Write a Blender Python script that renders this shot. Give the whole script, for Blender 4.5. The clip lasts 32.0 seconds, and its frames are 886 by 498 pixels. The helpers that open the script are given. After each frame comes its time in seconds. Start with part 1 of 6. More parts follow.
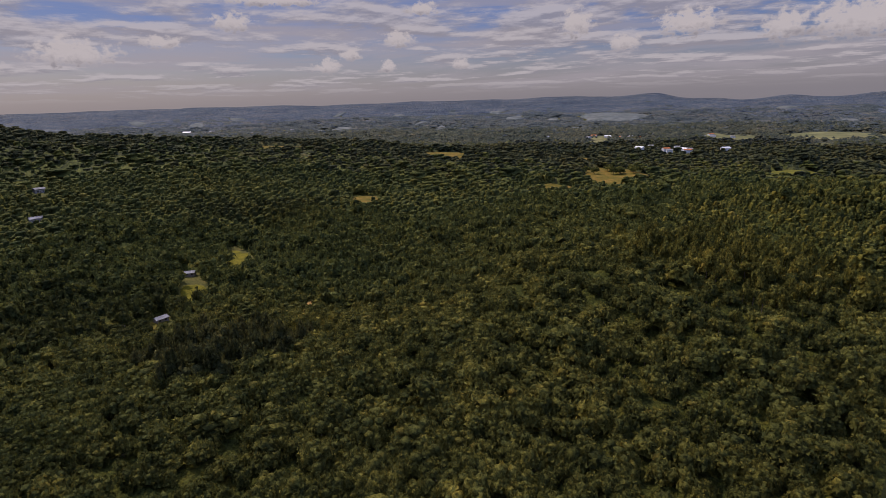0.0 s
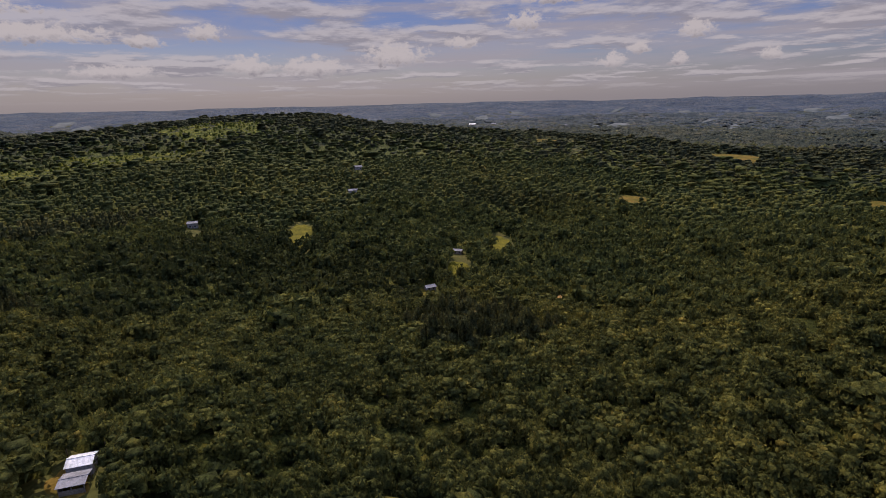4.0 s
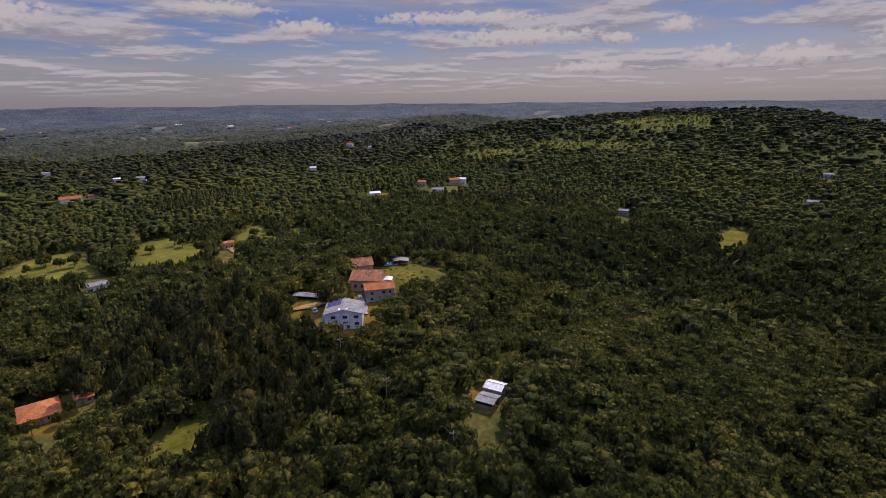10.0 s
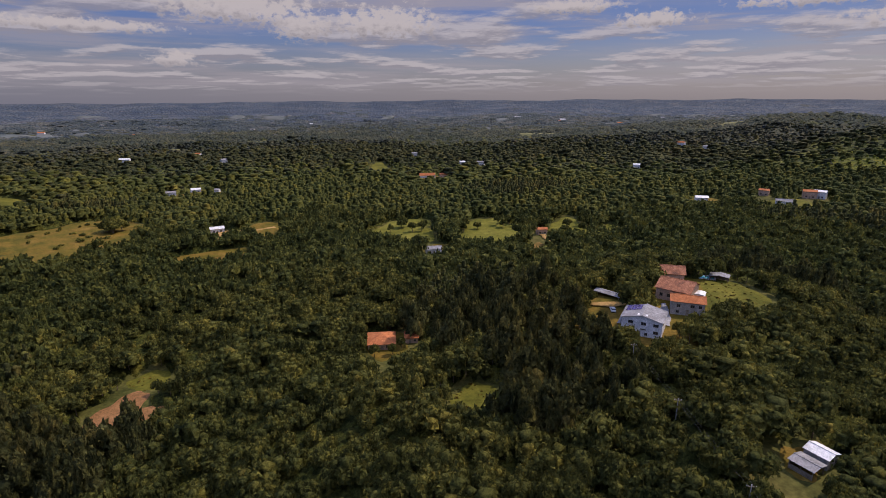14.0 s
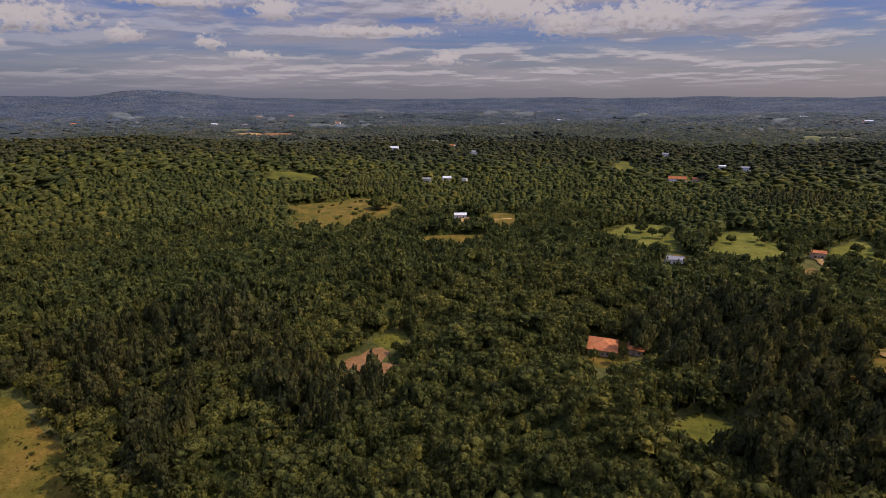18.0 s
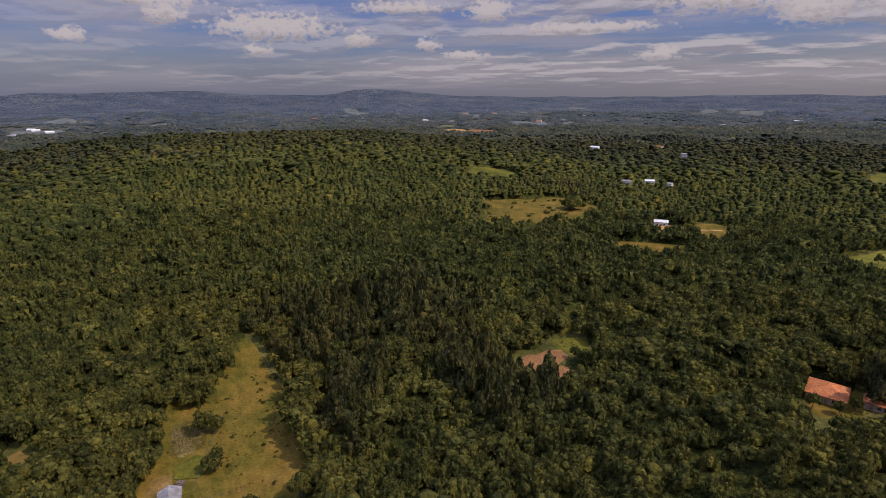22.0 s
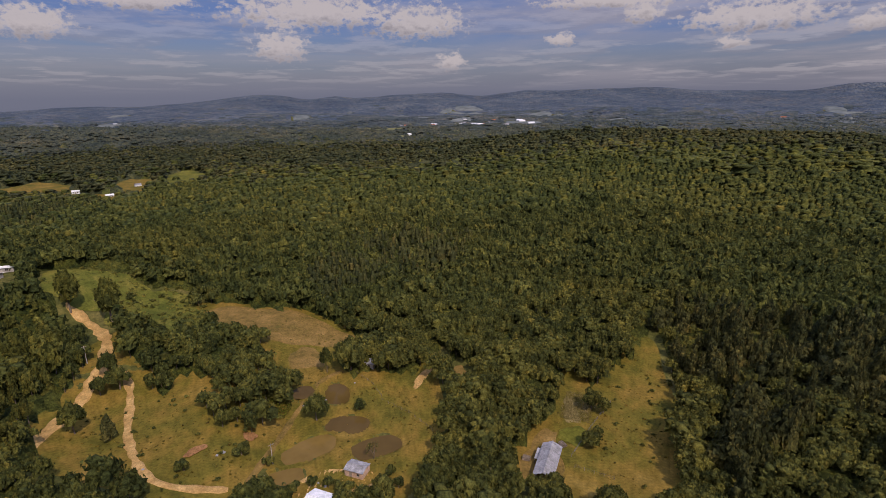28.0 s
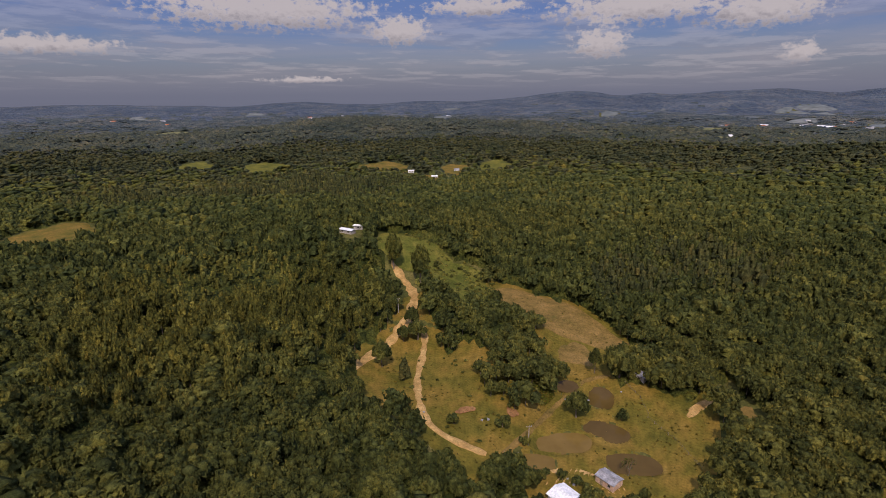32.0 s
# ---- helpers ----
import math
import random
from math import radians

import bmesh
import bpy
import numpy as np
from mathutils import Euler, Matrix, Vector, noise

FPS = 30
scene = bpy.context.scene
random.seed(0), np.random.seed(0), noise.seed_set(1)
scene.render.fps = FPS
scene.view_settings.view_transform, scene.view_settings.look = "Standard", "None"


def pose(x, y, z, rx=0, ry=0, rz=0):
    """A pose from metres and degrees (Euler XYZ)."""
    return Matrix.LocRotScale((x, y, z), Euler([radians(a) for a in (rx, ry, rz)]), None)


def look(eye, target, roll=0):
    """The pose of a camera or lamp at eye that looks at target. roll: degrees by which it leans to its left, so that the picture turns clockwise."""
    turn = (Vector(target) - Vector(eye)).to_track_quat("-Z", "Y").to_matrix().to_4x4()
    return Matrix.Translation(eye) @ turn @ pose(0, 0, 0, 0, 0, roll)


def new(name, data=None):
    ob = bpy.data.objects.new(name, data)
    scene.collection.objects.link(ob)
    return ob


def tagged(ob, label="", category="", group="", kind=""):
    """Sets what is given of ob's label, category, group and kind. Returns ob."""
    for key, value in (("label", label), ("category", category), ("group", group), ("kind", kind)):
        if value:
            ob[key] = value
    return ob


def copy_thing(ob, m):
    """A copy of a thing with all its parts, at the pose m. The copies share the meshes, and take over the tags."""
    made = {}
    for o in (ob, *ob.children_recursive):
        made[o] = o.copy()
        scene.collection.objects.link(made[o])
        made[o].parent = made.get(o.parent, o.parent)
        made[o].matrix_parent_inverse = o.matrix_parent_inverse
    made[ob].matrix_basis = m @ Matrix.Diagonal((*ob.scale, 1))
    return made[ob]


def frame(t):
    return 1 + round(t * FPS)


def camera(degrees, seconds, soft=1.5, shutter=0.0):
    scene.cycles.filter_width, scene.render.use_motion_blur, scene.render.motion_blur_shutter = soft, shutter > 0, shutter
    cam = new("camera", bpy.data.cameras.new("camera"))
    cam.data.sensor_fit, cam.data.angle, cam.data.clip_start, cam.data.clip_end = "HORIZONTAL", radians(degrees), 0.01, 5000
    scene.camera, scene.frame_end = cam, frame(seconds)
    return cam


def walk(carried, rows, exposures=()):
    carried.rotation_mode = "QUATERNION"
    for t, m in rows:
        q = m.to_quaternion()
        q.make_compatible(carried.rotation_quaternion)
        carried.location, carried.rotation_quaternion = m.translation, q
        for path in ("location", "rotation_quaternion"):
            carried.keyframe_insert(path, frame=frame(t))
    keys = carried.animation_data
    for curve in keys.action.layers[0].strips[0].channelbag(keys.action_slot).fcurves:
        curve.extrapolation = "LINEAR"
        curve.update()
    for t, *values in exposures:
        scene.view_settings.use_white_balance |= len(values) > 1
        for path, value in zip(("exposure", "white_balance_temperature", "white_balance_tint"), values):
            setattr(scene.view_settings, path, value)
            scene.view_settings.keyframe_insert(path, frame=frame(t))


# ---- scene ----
# ---- camera: a drone hanging 112 m above the valley floor, turning to its left ----
EYE = 112.0
cam = camera(80.1, 32.0, soft=0.6)
TURN = (  # seconds, pitch, heading (left of +y), roll
    (0.0, -15.93, -119.30, -1.61),
    (0.5, -15.89, -116.08, -1.62),
    (1.0, -15.84, -112.48, -1.59),
    (1.5, -15.81, -108.83, -1.53),
    (2.0, -15.79, -105.12, -1.42),
    (2.5, -15.75, -101.45, -1.31),
    (3.0, -15.72, -97.77, -1.09),
    (3.5, -15.74, -94.31, -1.31),
    (5.5, -15.61, -79.51, -1.00),
    (6.0, -15.58, -75.47, -1.05),
    (6.5, -15.58, -71.37, -0.97),
    (7.0, -15.60, -67.17, -0.96),
    (7.5, -15.60, -63.35, -0.89),
    (8.0, -15.67, -59.75, -0.89),
    (8.5, -15.66, -56.04, -0.89),
    (9.0, -15.64, -52.30, -0.93),
    (9.5, -15.65, -48.85, -0.86),
    (10.0, -15.63, -45.67, -0.75),
    (10.5, -15.67, -42.43, -0.73),
    (11.0, -15.71, -38.88, -0.68),
    (11.5, -15.70, -34.80, -0.58),
    (12.0, -15.73, -30.83, -0.58),
    (12.5, -15.76, -26.17, -0.50),
    (13.0, -15.79, -21.15, -0.48),
    (13.5, -15.82, -16.42, -0.38),
    (14.0, -15.88, -11.87, -0.34),
    (14.5, -15.91, -7.54, -0.30),
    (15.0, -15.97, -3.60, -0.23),
    (15.5, -16.02, 0.00, -0.24),
    (17.5, -16.14, 11.34, -0.18),
    (18.0, -16.14, 13.84, -0.23),
    (18.5, -16.13, 16.25, -0.26),
    (19.0, -16.14, 18.86, -0.30),
    (19.5, -16.15, 21.57, -0.30),
    (20.0, -16.19, 24.27, -0.35),
    (20.5, -16.21, 26.85, -0.32),
    (21.0, -16.22, 29.56, -0.30),
    (21.5, -16.22, 32.25, -0.36),
    (22.0, -16.24, 34.93, -0.39),
    (22.5, -16.27, 37.86, -0.43),
    (23.0, -16.24, 40.83, -0.45),
    (23.5, -16.26, 44.01, -0.47),
    (24.0, -16.26, 46.91, -0.51),
    (24.5, -16.29, 50.18, -0.51),
    (26.5, -16.24, 65.86, -0.46),
    (27.0, -16.20, 70.65, -0.53),
    (27.5, -16.24, 75.73, -0.56),
    (28.0, -16.24, 80.38, -0.62),
    (28.5, -16.22, 84.53, -0.62),
    (29.0, -16.19, 88.74, -0.71),
    (29.5, -16.21, 92.98, -0.70),
    (30.0, -16.24, 97.23, -0.66),
    (30.5, -16.27, 101.17, -0.67),
    (31.0, -16.31, 104.92, -0.56),
    (31.5, -16.36, 108.69, -0.41),
    (32.0, -16.34, 112.03, -0.47),
)
walk(cam, [(t, pose(0, 0, EYE, 90 + pitch, 0, yaw) @ pose(0, 0, 0, 0, 0, roll)) for t, pitch, yaw, roll in TURN],
     exposures=[(0.0, 0.0, 6500, 23), (32.0, 0.0, 6500, 23)])

# ---- sky and sun ----
SUN_AZ, SUN_EL = -70.0, 50.0
world = bpy.data.worlds.new("sky")
scene.world = world
world.use_nodes = True
wn, wl = world.node_tree.nodes, world.node_tree.links
wn.clear()
sky = wn.new("ShaderNodeTexSky")
sky.sky_type, sky.sun_disc = "NISHITA", False
sky.sun_elevation, sky.sun_rotation = radians(SUN_EL), radians(-SUN_AZ)
sky.air_density, sky.dust_density, sky.ozone_density = 1.0, 1.5, 2.0


def wmath(op, a, b=None, c=None):
    """A maths node of the sky; numbers or sockets."""
    n = wn.new("ShaderNodeMath")
    n.operation = op
    for s, v in zip(n.inputs, (a, b, c)):
        if isinstance(v, (int, float)):
            s.default_value = v
        elif v is not None:
            wl.new(v, s)
    return n.outputs[0]


def wnoise(vector, scale, detail, rough=0.55):
    n = wn.new("ShaderNodeTexNoise")
    n.inputs["Scale"].default_value, n.inputs["Detail"].default_value, n.inputs["Roughness"].default_value = scale, detail, rough
    wl.new(vector, n.inputs["Vector"])
    return n.outputs["Fac"]


def wstep(value, low, high):
    n = wn.new("ShaderNodeMapRange")
    n.interpolation_type = "SMOOTHSTEP"
    wl.new(value, n.inputs[0])
    n.inputs[1].default_value, n.inputs[2].default_value = low, high
    return n.outputs[0]


def wmix(fac, a, b):
    n = wn.new("ShaderNodeMix")
    n.data_type = "RGBA"
    wl.new(fac, n.inputs[0])
    for s, v in ((n.inputs[6], a), (n.inputs[7], b)):
        if isinstance(v, tuple):
            s.default_value = (*v, 1)
        else:
            wl.new(v, s)
    return n.outputs[2]


def wvec(x, y, z=0.0):
    n = wn.new("ShaderNodeCombineXYZ")
    for s, v in zip(n.inputs, (x, y, z)):
        if isinstance(v, (int, float)):
            s.default_value = v
        else:
            wl.new(v, s)
    return n.outputs[0]


way = wn.new("ShaderNodeTexCoord").outputs["Generated"]
split = wn.new("ShaderNodeSeparateXYZ")
wl.new(way, split.inputs[0])
dx, dy, dz = split.outputs
deck = wmath("ADD", wmath("MAXIMUM", wmath("ADD", dz, 0.04), 0.002), 0.02)
flat_x, flat_y = wmath("DIVIDE", dx, deck), wmath("DIVIDE", dy, deck)
head_deg = wmath("MULTIPLY", wmath("ARCTAN2", wmath("MULTIPLY", dx, -1.0), dy), 57.2958)
rise_deg = wmath("MULTIPLY", wmath("ARCSINE", dz), 57.2958)
# high veil in long streaks, and a broken sheet of flat clouds below it
veil = wnoise(wvec(wmath("MULTIPLY", flat_x, 0.22), wmath("MULTIPLY", flat_y, 0.34)), 1.0, 7.0, 0.6)
streak = wnoise(wvec(wmath("MULTIPLY", head_deg, 0.035), wmath("MULTIPLY", rise_deg, 0.55), 7.7), 1.0, 6.0, 0.6)
sheet = wnoise(wvec(flat_x, flat_y, 3.1), 0.75, 9.0, 0.6)
higher = wnoise(wvec(wmath("MULTIPLY", flat_x, 0.955), wmath("MULTIPLY", flat_y, 0.955), 3.1), 0.75, 9.0, 0.6)
clear_rim = wstep(rise_deg, 0.2, 2.4)
veil_f = wmath("MULTIPLY", wmath("MULTIPLY", wstep(head_deg, 110.0, 40.0), clear_rim), wmath("MULTIPLY", wstep(veil, 0.44, 0.64), 0.6))
side = wmath("ADD", wmath("MULTIPLY", wstep(head_deg, 70.0, 5.0), 0.6), 0.35)
sheet_f = wmath("MULTIPLY", wmath("MULTIPLY", side, clear_rim), wmath("MULTIPLY", wstep(sheet, 0.465, 0.58), 0.85))
streak_f = wmath("MULTIPLY", wmath("MULTIPLY", side, clear_rim), wmath("MULTIPLY", wstep(streak, 0.47, 0.62), 0.6))
low_f = wmath("MULTIPLY", wstep(rise_deg, 6.0, 0.4), 0.62)
# single heaps: heading, height, half-width, half-height in degrees
ragged = wnoise(wvec(wmath("MULTIPLY", head_deg, 1.15), wmath("MULTIPLY", rise_deg, 1.6)), 1.0, 8.0, 0.6)
HEAP = [None, None]


def cloud(az, rise, wide, high):
    """A heap with a rounded top and a flatter base."""
    u = wmath("MULTIPLY", wmath("SUBTRACT", head_deg, az), 1 / (wide * 1.08))
    v = wmath("MULTIPLY", wmath("SUBTRACT", rise_deg, rise), 1 / (high * 1.2))
    w = wmath("MAXIMUM", v, wmath("MULTIPLY", v, -1.35))
    d = wmath("SQRT", wmath("MULTIPLY_ADD", u, u, wmath("MULTIPLY", w, w)))
    near = wmath("MULTIPLY", wmath("MAXIMUM", wmath("MULTIPLY_ADD", d, -0.6, 1.0), 0.0), v)
    HEAP[0] = d if HEAP[0] is None else wmath("MINIMUM", HEAP[0], d)
    HEAP[1] = near if HEAP[1] is None else wmath("ADD", HEAP[1], near)


cloud(-86.4, 4.4, 3.0, 1.1), cloud(-99.5, 7.3, 1.8, 0.8), cloud(-93.4, 5.5, 1.6, 0.6), cloud(-115.4, 5.8, 1.4, 0.8), cloud(-110.5, 4.4, 1.2, 0.6), cloud(-114.1, 3.2, 0.8, 0.6)
cloud(-108.1, 3.3, 1.1, 0.7), cloud(-117.8, 8.5, 1.4, 0.6), cloud(-133.1, 6.5, 1.5, 1.2), cloud(-143.3, 6.0, 2.5, 1.2), cloud(-137.7, 4.6, 1.4, 0.8), cloud(-156.4, 5.2, 4.2, 1.6)
cloud(-151.0, 5.1, 1.7, 1.3), cloud(-103.2, 9.3, 4.3, 0.5), cloud(-121.6, 3.3, 0.9, 0.5), cloud(-77.9, 3.4, 3.1, 1.0), cloud(-72.1, 3.5, 2.3, 0.9), cloud(-68.4, 6.5, 1.7, 0.7)
cloud(-63.2, 5.6, 1.6, 0.5), cloud(-60.5, 3.0, 3.4, 0.6), cloud(-24.7, 8.5, 3.8, 0.6), cloud(-47.5, 7.9, 7.5, 0.6), cloud(-54.0, 6.0, 7.0, 0.8), cloud(-32.4, 7.0, 3.2, 0.7)
cloud(-6.2, 7.2, 5.0, 1.4), cloud(2.0, 6.7, 2.8, 1.2), cloud(7.5, 8.2, 6.5, 1.4), cloud(13.8, 3.6, 1.8, 0.7), cloud(30.2, 8.0, 2.0, 1.1), cloud(43.3, 5.4, 1.4, 0.8)
cloud(53.0, 4.3, 1.2, 0.5), cloud(36.2, 4.9, 1.3, 0.6), cloud(32.3, 3.9, 2.3, 0.4), cloud(51.5, 6.3, 5.4, 1.3), cloud(20.4, 6.2, 6.3, 0.5), cloud(39.0, 8.3, 4.6, 0.5), cloud(68.4, 5.1, 1.2, 0.6)
cloud(60.7, 7.3, 1.7, 1.0), cloud(63.8, 8.4, 6.5, 0.6), cloud(79.4, 3.2, 1.4, 0.8), cloud(96.3, 4.6, 2.4, 1.4), cloud(93.0, 7.7, 7.5, 1.5), cloud(82.8, 6.8, 4.6, 1.5)
cloud(116.2, 6.0, 3.0, 1.3), cloud(108.5, 8.2, 4.5, 0.8), cloud(129.1, 7.7, 9.5, 1.8), cloud(126.1, 1.5, 3.4, 0.3), cloud(148.2, 4.2, 6.0, 0.7)
heap_d = wmath("ADD", HEAP[0], wmath("MULTIPLY", wmath("SUBTRACT", ragged, 0.5), 3.0))
heap_f = wmath("MULTIPLY", wstep(heap_d, 1.2, 0.55), 0.94)
blue = wn.new("ShaderNodeVectorMath")
blue.operation = "SCALE"
wl.new(sky.outputs[0], blue.inputs[0])
blue.inputs["Scale"].default_value = 0.055
deep = wmix(wmath("MULTIPLY", wstep(rise_deg, 0.0, 9.0), 0.8), blue.outputs[0], (0.105, 0.19, 0.42))
rim_tone = wmix(wstep(head_deg, -25.0, 70.0), (0.285, 0.28, 0.305), (0.178, 0.202, 0.282))
tone = wmix(low_f, deep, rim_tone)
tone = wmix(veil_f, tone, (0.34, 0.33, 0.35))
tone = wmix(streak_f, tone, (0.33, 0.315, 0.33))
sheet_lit = wmix(wstep(wmath("SUBTRACT", sheet, higher), -0.05, 0.07), (0.265, 0.262, 0.285), (0.46, 0.447, 0.445))
tone = wmix(sheet_f, tone, sheet_lit)
lit = wmix(wstep(wmath("ADD", HEAP[1], wmath("MULTIPLY", wmath("SUBTRACT", ragged, 0.5), 1.5)), -0.8, 0.1), (0.22, 0.217, 0.235), (0.48, 0.46, 0.445))
tone = wmix(heap_f, tone, lit)
# the unseen sky overhead is brightened past the hazy rim to fill the shadows
rise_gain = wn.new("ShaderNodeVectorMath")
rise_gain.operation = "SCALE"
wl.new(tone, rise_gain.inputs[0])
wl.new(wmath("ADD", wmath("MULTIPLY", wstep(rise_deg, 11.0, 45.0), 2.7), 1.0), rise_gain.inputs["Scale"])
bg = wn.new("ShaderNodeBackground")
bg.inputs["Strength"].default_value = 1.0
out = wn.new("ShaderNodeOutputWorld")
wl.new(rise_gain.outputs[0], bg.inputs[0])
wl.new(bg.outputs[0], out.inputs[0])
lamp = bpy.data.lights.new("sun", "SUN")
lamp.energy, lamp.angle, lamp.color = 4.4, radians(0.6), (1.0, 0.905, 0.74)
sun = new("sun", lamp)
a_, e_ = radians(SUN_AZ), radians(SUN_EL)
sun.matrix_basis = look((-math.sin(a_) * math.cos(e_) * 900, math.cos(a_) * math.cos(e_) * 900, math.sin(e_) * 900), (0, 0, 0))

# ---- materials ----
def material(name, rough=0.9):
    m = bpy.data.materials.new(name)
    m.use_nodes = True
    b = m.node_tree.nodes["Principled BSDF"]
    b.inputs["Roughness"].default_value = rough
    b.inputs["Specular IOR Level"].default_value = 0.2
    return m, m.node_tree.nodes, m.node_tree.links, b


def ramp_of(nodes, links, value, stops):
    r = nodes.new("ShaderNodeValToRGB")
    e = r.color_ramp.elements
    while len(e) < len(stops):
        e.new(0.5)
    for k, (p, c) in zip(e, stops):
        k.position, k.color = p, (*c, 1)
    links.new(value, r.inputs[0])
    return r.outputs[0]


def noise_of(nodes, links, scale, detail=4.0, where=None, rough=0.6):
    n = nodes.new("ShaderNodeTexNoise")
    n.inputs["Scale"].default_value, n.inputs["Detail"].default_value = scale, detail
    n.inputs["Roughness"].default_value = rough
    if where is None:
        where = nodes.new("ShaderNodeNewGeometry").outputs["Position"]
    links.new(where, n.inputs["Vector"])
    return n.outputs["Fac"]


def mixed(nodes, links, a, b, fac, mode="MIX"):
    m = nodes.new("ShaderNodeMix")
    m.data_type, m.blend_type = "RGBA", mode
    for s, v in ((m.inputs[6], a), (m.inputs[7], b)):
        if isinstance(v, tuple):
            s.default_value = (*v, 1)
        else:
            links.new(v, s)
    if isinstance(fac, float):
        m.inputs[0].default_value = fac
    else:
        links.new(fac, m.inputs[0])
    return m.outputs[2]


def bumped(nodes, links, b, fac, strength, distance):
    n = nodes.new("ShaderNodeBump")
    n.inputs["Strength"].default_value, n.inputs["Distance"].default_value = strength, distance
    links.new(fac, n.inputs["Height"])
    links.new(n.outputs[0], b.inputs["Normal"])


def surface(name, stops, scale, fine, rough=0.9, bump=0.3, depth=0.05, spec=0.05):
    """A surface with a coarse patchiness (ramp over noise of that scale) and a finer grain over it."""
    m, n, l, b = material(name, rough)
    coarse = noise_of(n, l, scale, 5.0)
    grain = noise_of(n, l, fine, 3.0)
    col = ramp_of(n, l, coarse, stops)
    shade = ramp_of(n, l, grain, [(0.3, (0.62, 0.62, 0.62)), (0.7, (1.25, 1.25, 1.25))])
    blotch = noise_of(n, l, math.sqrt(scale * fine), 4.0)
    col = mixed(n, l, col, ramp_of(n, l, blotch, [(0.34, (0.72, 0.76, 0.74)), (0.66, (1.24, 1.2, 1.22))]), 0.75, "MULTIPLY")
    l.new(mixed(n, l, col, shade, 0.8, "MULTIPLY"), b.inputs["Base Color"])
    b.inputs["Specular IOR Level"].default_value = spec
    if bump:
        bumped(n, l, b, grain, bump, depth)
    return m


def leaves(name, dark, mid, light, scale=0.09, cell=0.0):
    """Foliage: every clump a little different, every tree a little different, whole stands too; cell gives a closed cover its crowns of that width."""
    m, n, l, b = material(name, 0.8)
    b.inputs["Specular IOR Level"].default_value = 0.04
    geo = n.new("ShaderNodeNewGeometry")
    tree = noise_of(n, l, scale, 2.0, geo.outputs["Position"])
    stand = noise_of(n, l, 0.006, 3.0, geo.outputs["Position"])
    col = ramp_of(n, l, tree, [(0.3, dark), (0.52, mid), (0.72, light)])
    one = geo.outputs["Random Per Island"]
    if cell:
        crowns = n.new("ShaderNodeTexVoronoi")
        crowns.inputs["Scale"].default_value = 1 / cell
        l.new(geo.outputs["Position"], crowns.inputs["Vector"])
        parts = n.new("ShaderNodeSeparateColor")
        l.new(crowns.outputs["Color"], parts.inputs[0])
        one = parts.outputs[0]
    isle = ramp_of(n, l, one, [(0.0, (0.6, 0.67, 0.74)), (0.35, (0.9, 0.95, 0.95)), (0.62, (1.08, 1.07, 0.99)), (0.86, (1.26, 1.2, 0.98)), (1.0, (1.34, 1.14, 0.95))])
    col = mixed(n, l, col, isle, 1.0, "MULTIPLY")
    tint = ramp_of(n, l, stand, [(0.35, (0.74, 0.82, 0.88)), (0.52, (1.0, 1.0, 1.0)), (0.66, (1.18, 1.08, 0.97))])
    col = mixed(n, l, col, tint, 0.8, "MULTIPLY")
    clump = noise_of(n, l, 0.95, 6.0, geo.outputs["Position"], 0.8)
    col = mixed(n, l, col, ramp_of(n, l, clump, [(0.37, (0.36, 0.39, 0.41)), (0.63, (1.7, 1.64, 1.5))]), 0.95, "MULTIPLY")
    bumped(n, l, b, clump, 1.0, 0.9)
    if cell:
        dome = n.new("ShaderNodeBump")
        dome.inputs["Strength"].default_value, dome.inputs["Distance"].default_value, dome.invert = 0.9, cell * 0.75, True
        l.new(crowns.outputs["Distance"], dome.inputs["Height"])
        l.new(dome.outputs[0], b.inputs["Normal"].links[0].from_node.inputs["Normal"])
    l.new(col, b.inputs["Base Color"])
    glow = n.new("ShaderNodeBsdfTranslucent")
    l.new(col, glow.inputs["Color"])
    both = n.new("ShaderNodeMixShader")
    both.inputs[0].default_value = 0.26
    l.new(b.outputs[0], both.inputs[1])
    l.new(glow.outputs[0], both.inputs[2])
    l.new(both.outputs[0], n["Material Output"].inputs["Surface"])
    return m


M_BROAD = leaves("broadleaf_foliage", (0.04, 0.0463, 0.015), (0.0838, 0.0871, 0.025), (0.148, 0.139, 0.036))
M_PINE = leaves("pine_needles", (0.0377, 0.0437, 0.0192), (0.062, 0.065, 0.0252), (0.0997, 0.0946, 0.036))
M_EUC = leaves("eucalyptus_foliage", (0.0602, 0.0607, 0.0165), (0.111, 0.105, 0.0253), (0.175, 0.158, 0.0396))
# leaf cover below the crowns: shade of the gaps put into its darker colour
M_UNDER = leaves("shaded_under_cover", (0.0324, 0.0394, 0.0104), (0.0588, 0.065, 0.016), (0.101, 0.0985, 0.024), 0.09, 2.6)
M_YOUNG = leaves("young_plantation_foliage", (0.0824, 0.09, 0.0154), (0.123, 0.13, 0.0222), (0.165, 0.162, 0.0342))
M_ROWS = leaves("young_plantation_cover", (0.0808, 0.087, 0.0144), (0.123, 0.126, 0.0216), (0.17, 0.161, 0.0324), 0.09, 4.0)
# broadleaf again, darker and cooler: self-shading of fine leaves put into the colour
M_SLOPE = leaves("self_shaded_hill_foliage", (0.0367, 0.0451, 0.0149), (0.0713, 0.0786, 0.0242), (0.124, 0.124, 0.0341))
# dark evergreen leaves, with the valley slope's shade put into the colour too
M_SHADY = leaves("shady_evergreen_foliage", (0.0263, 0.0325, 0.0115), (0.0466, 0.0522, 0.017), (0.0811, 0.0827, 0.026))
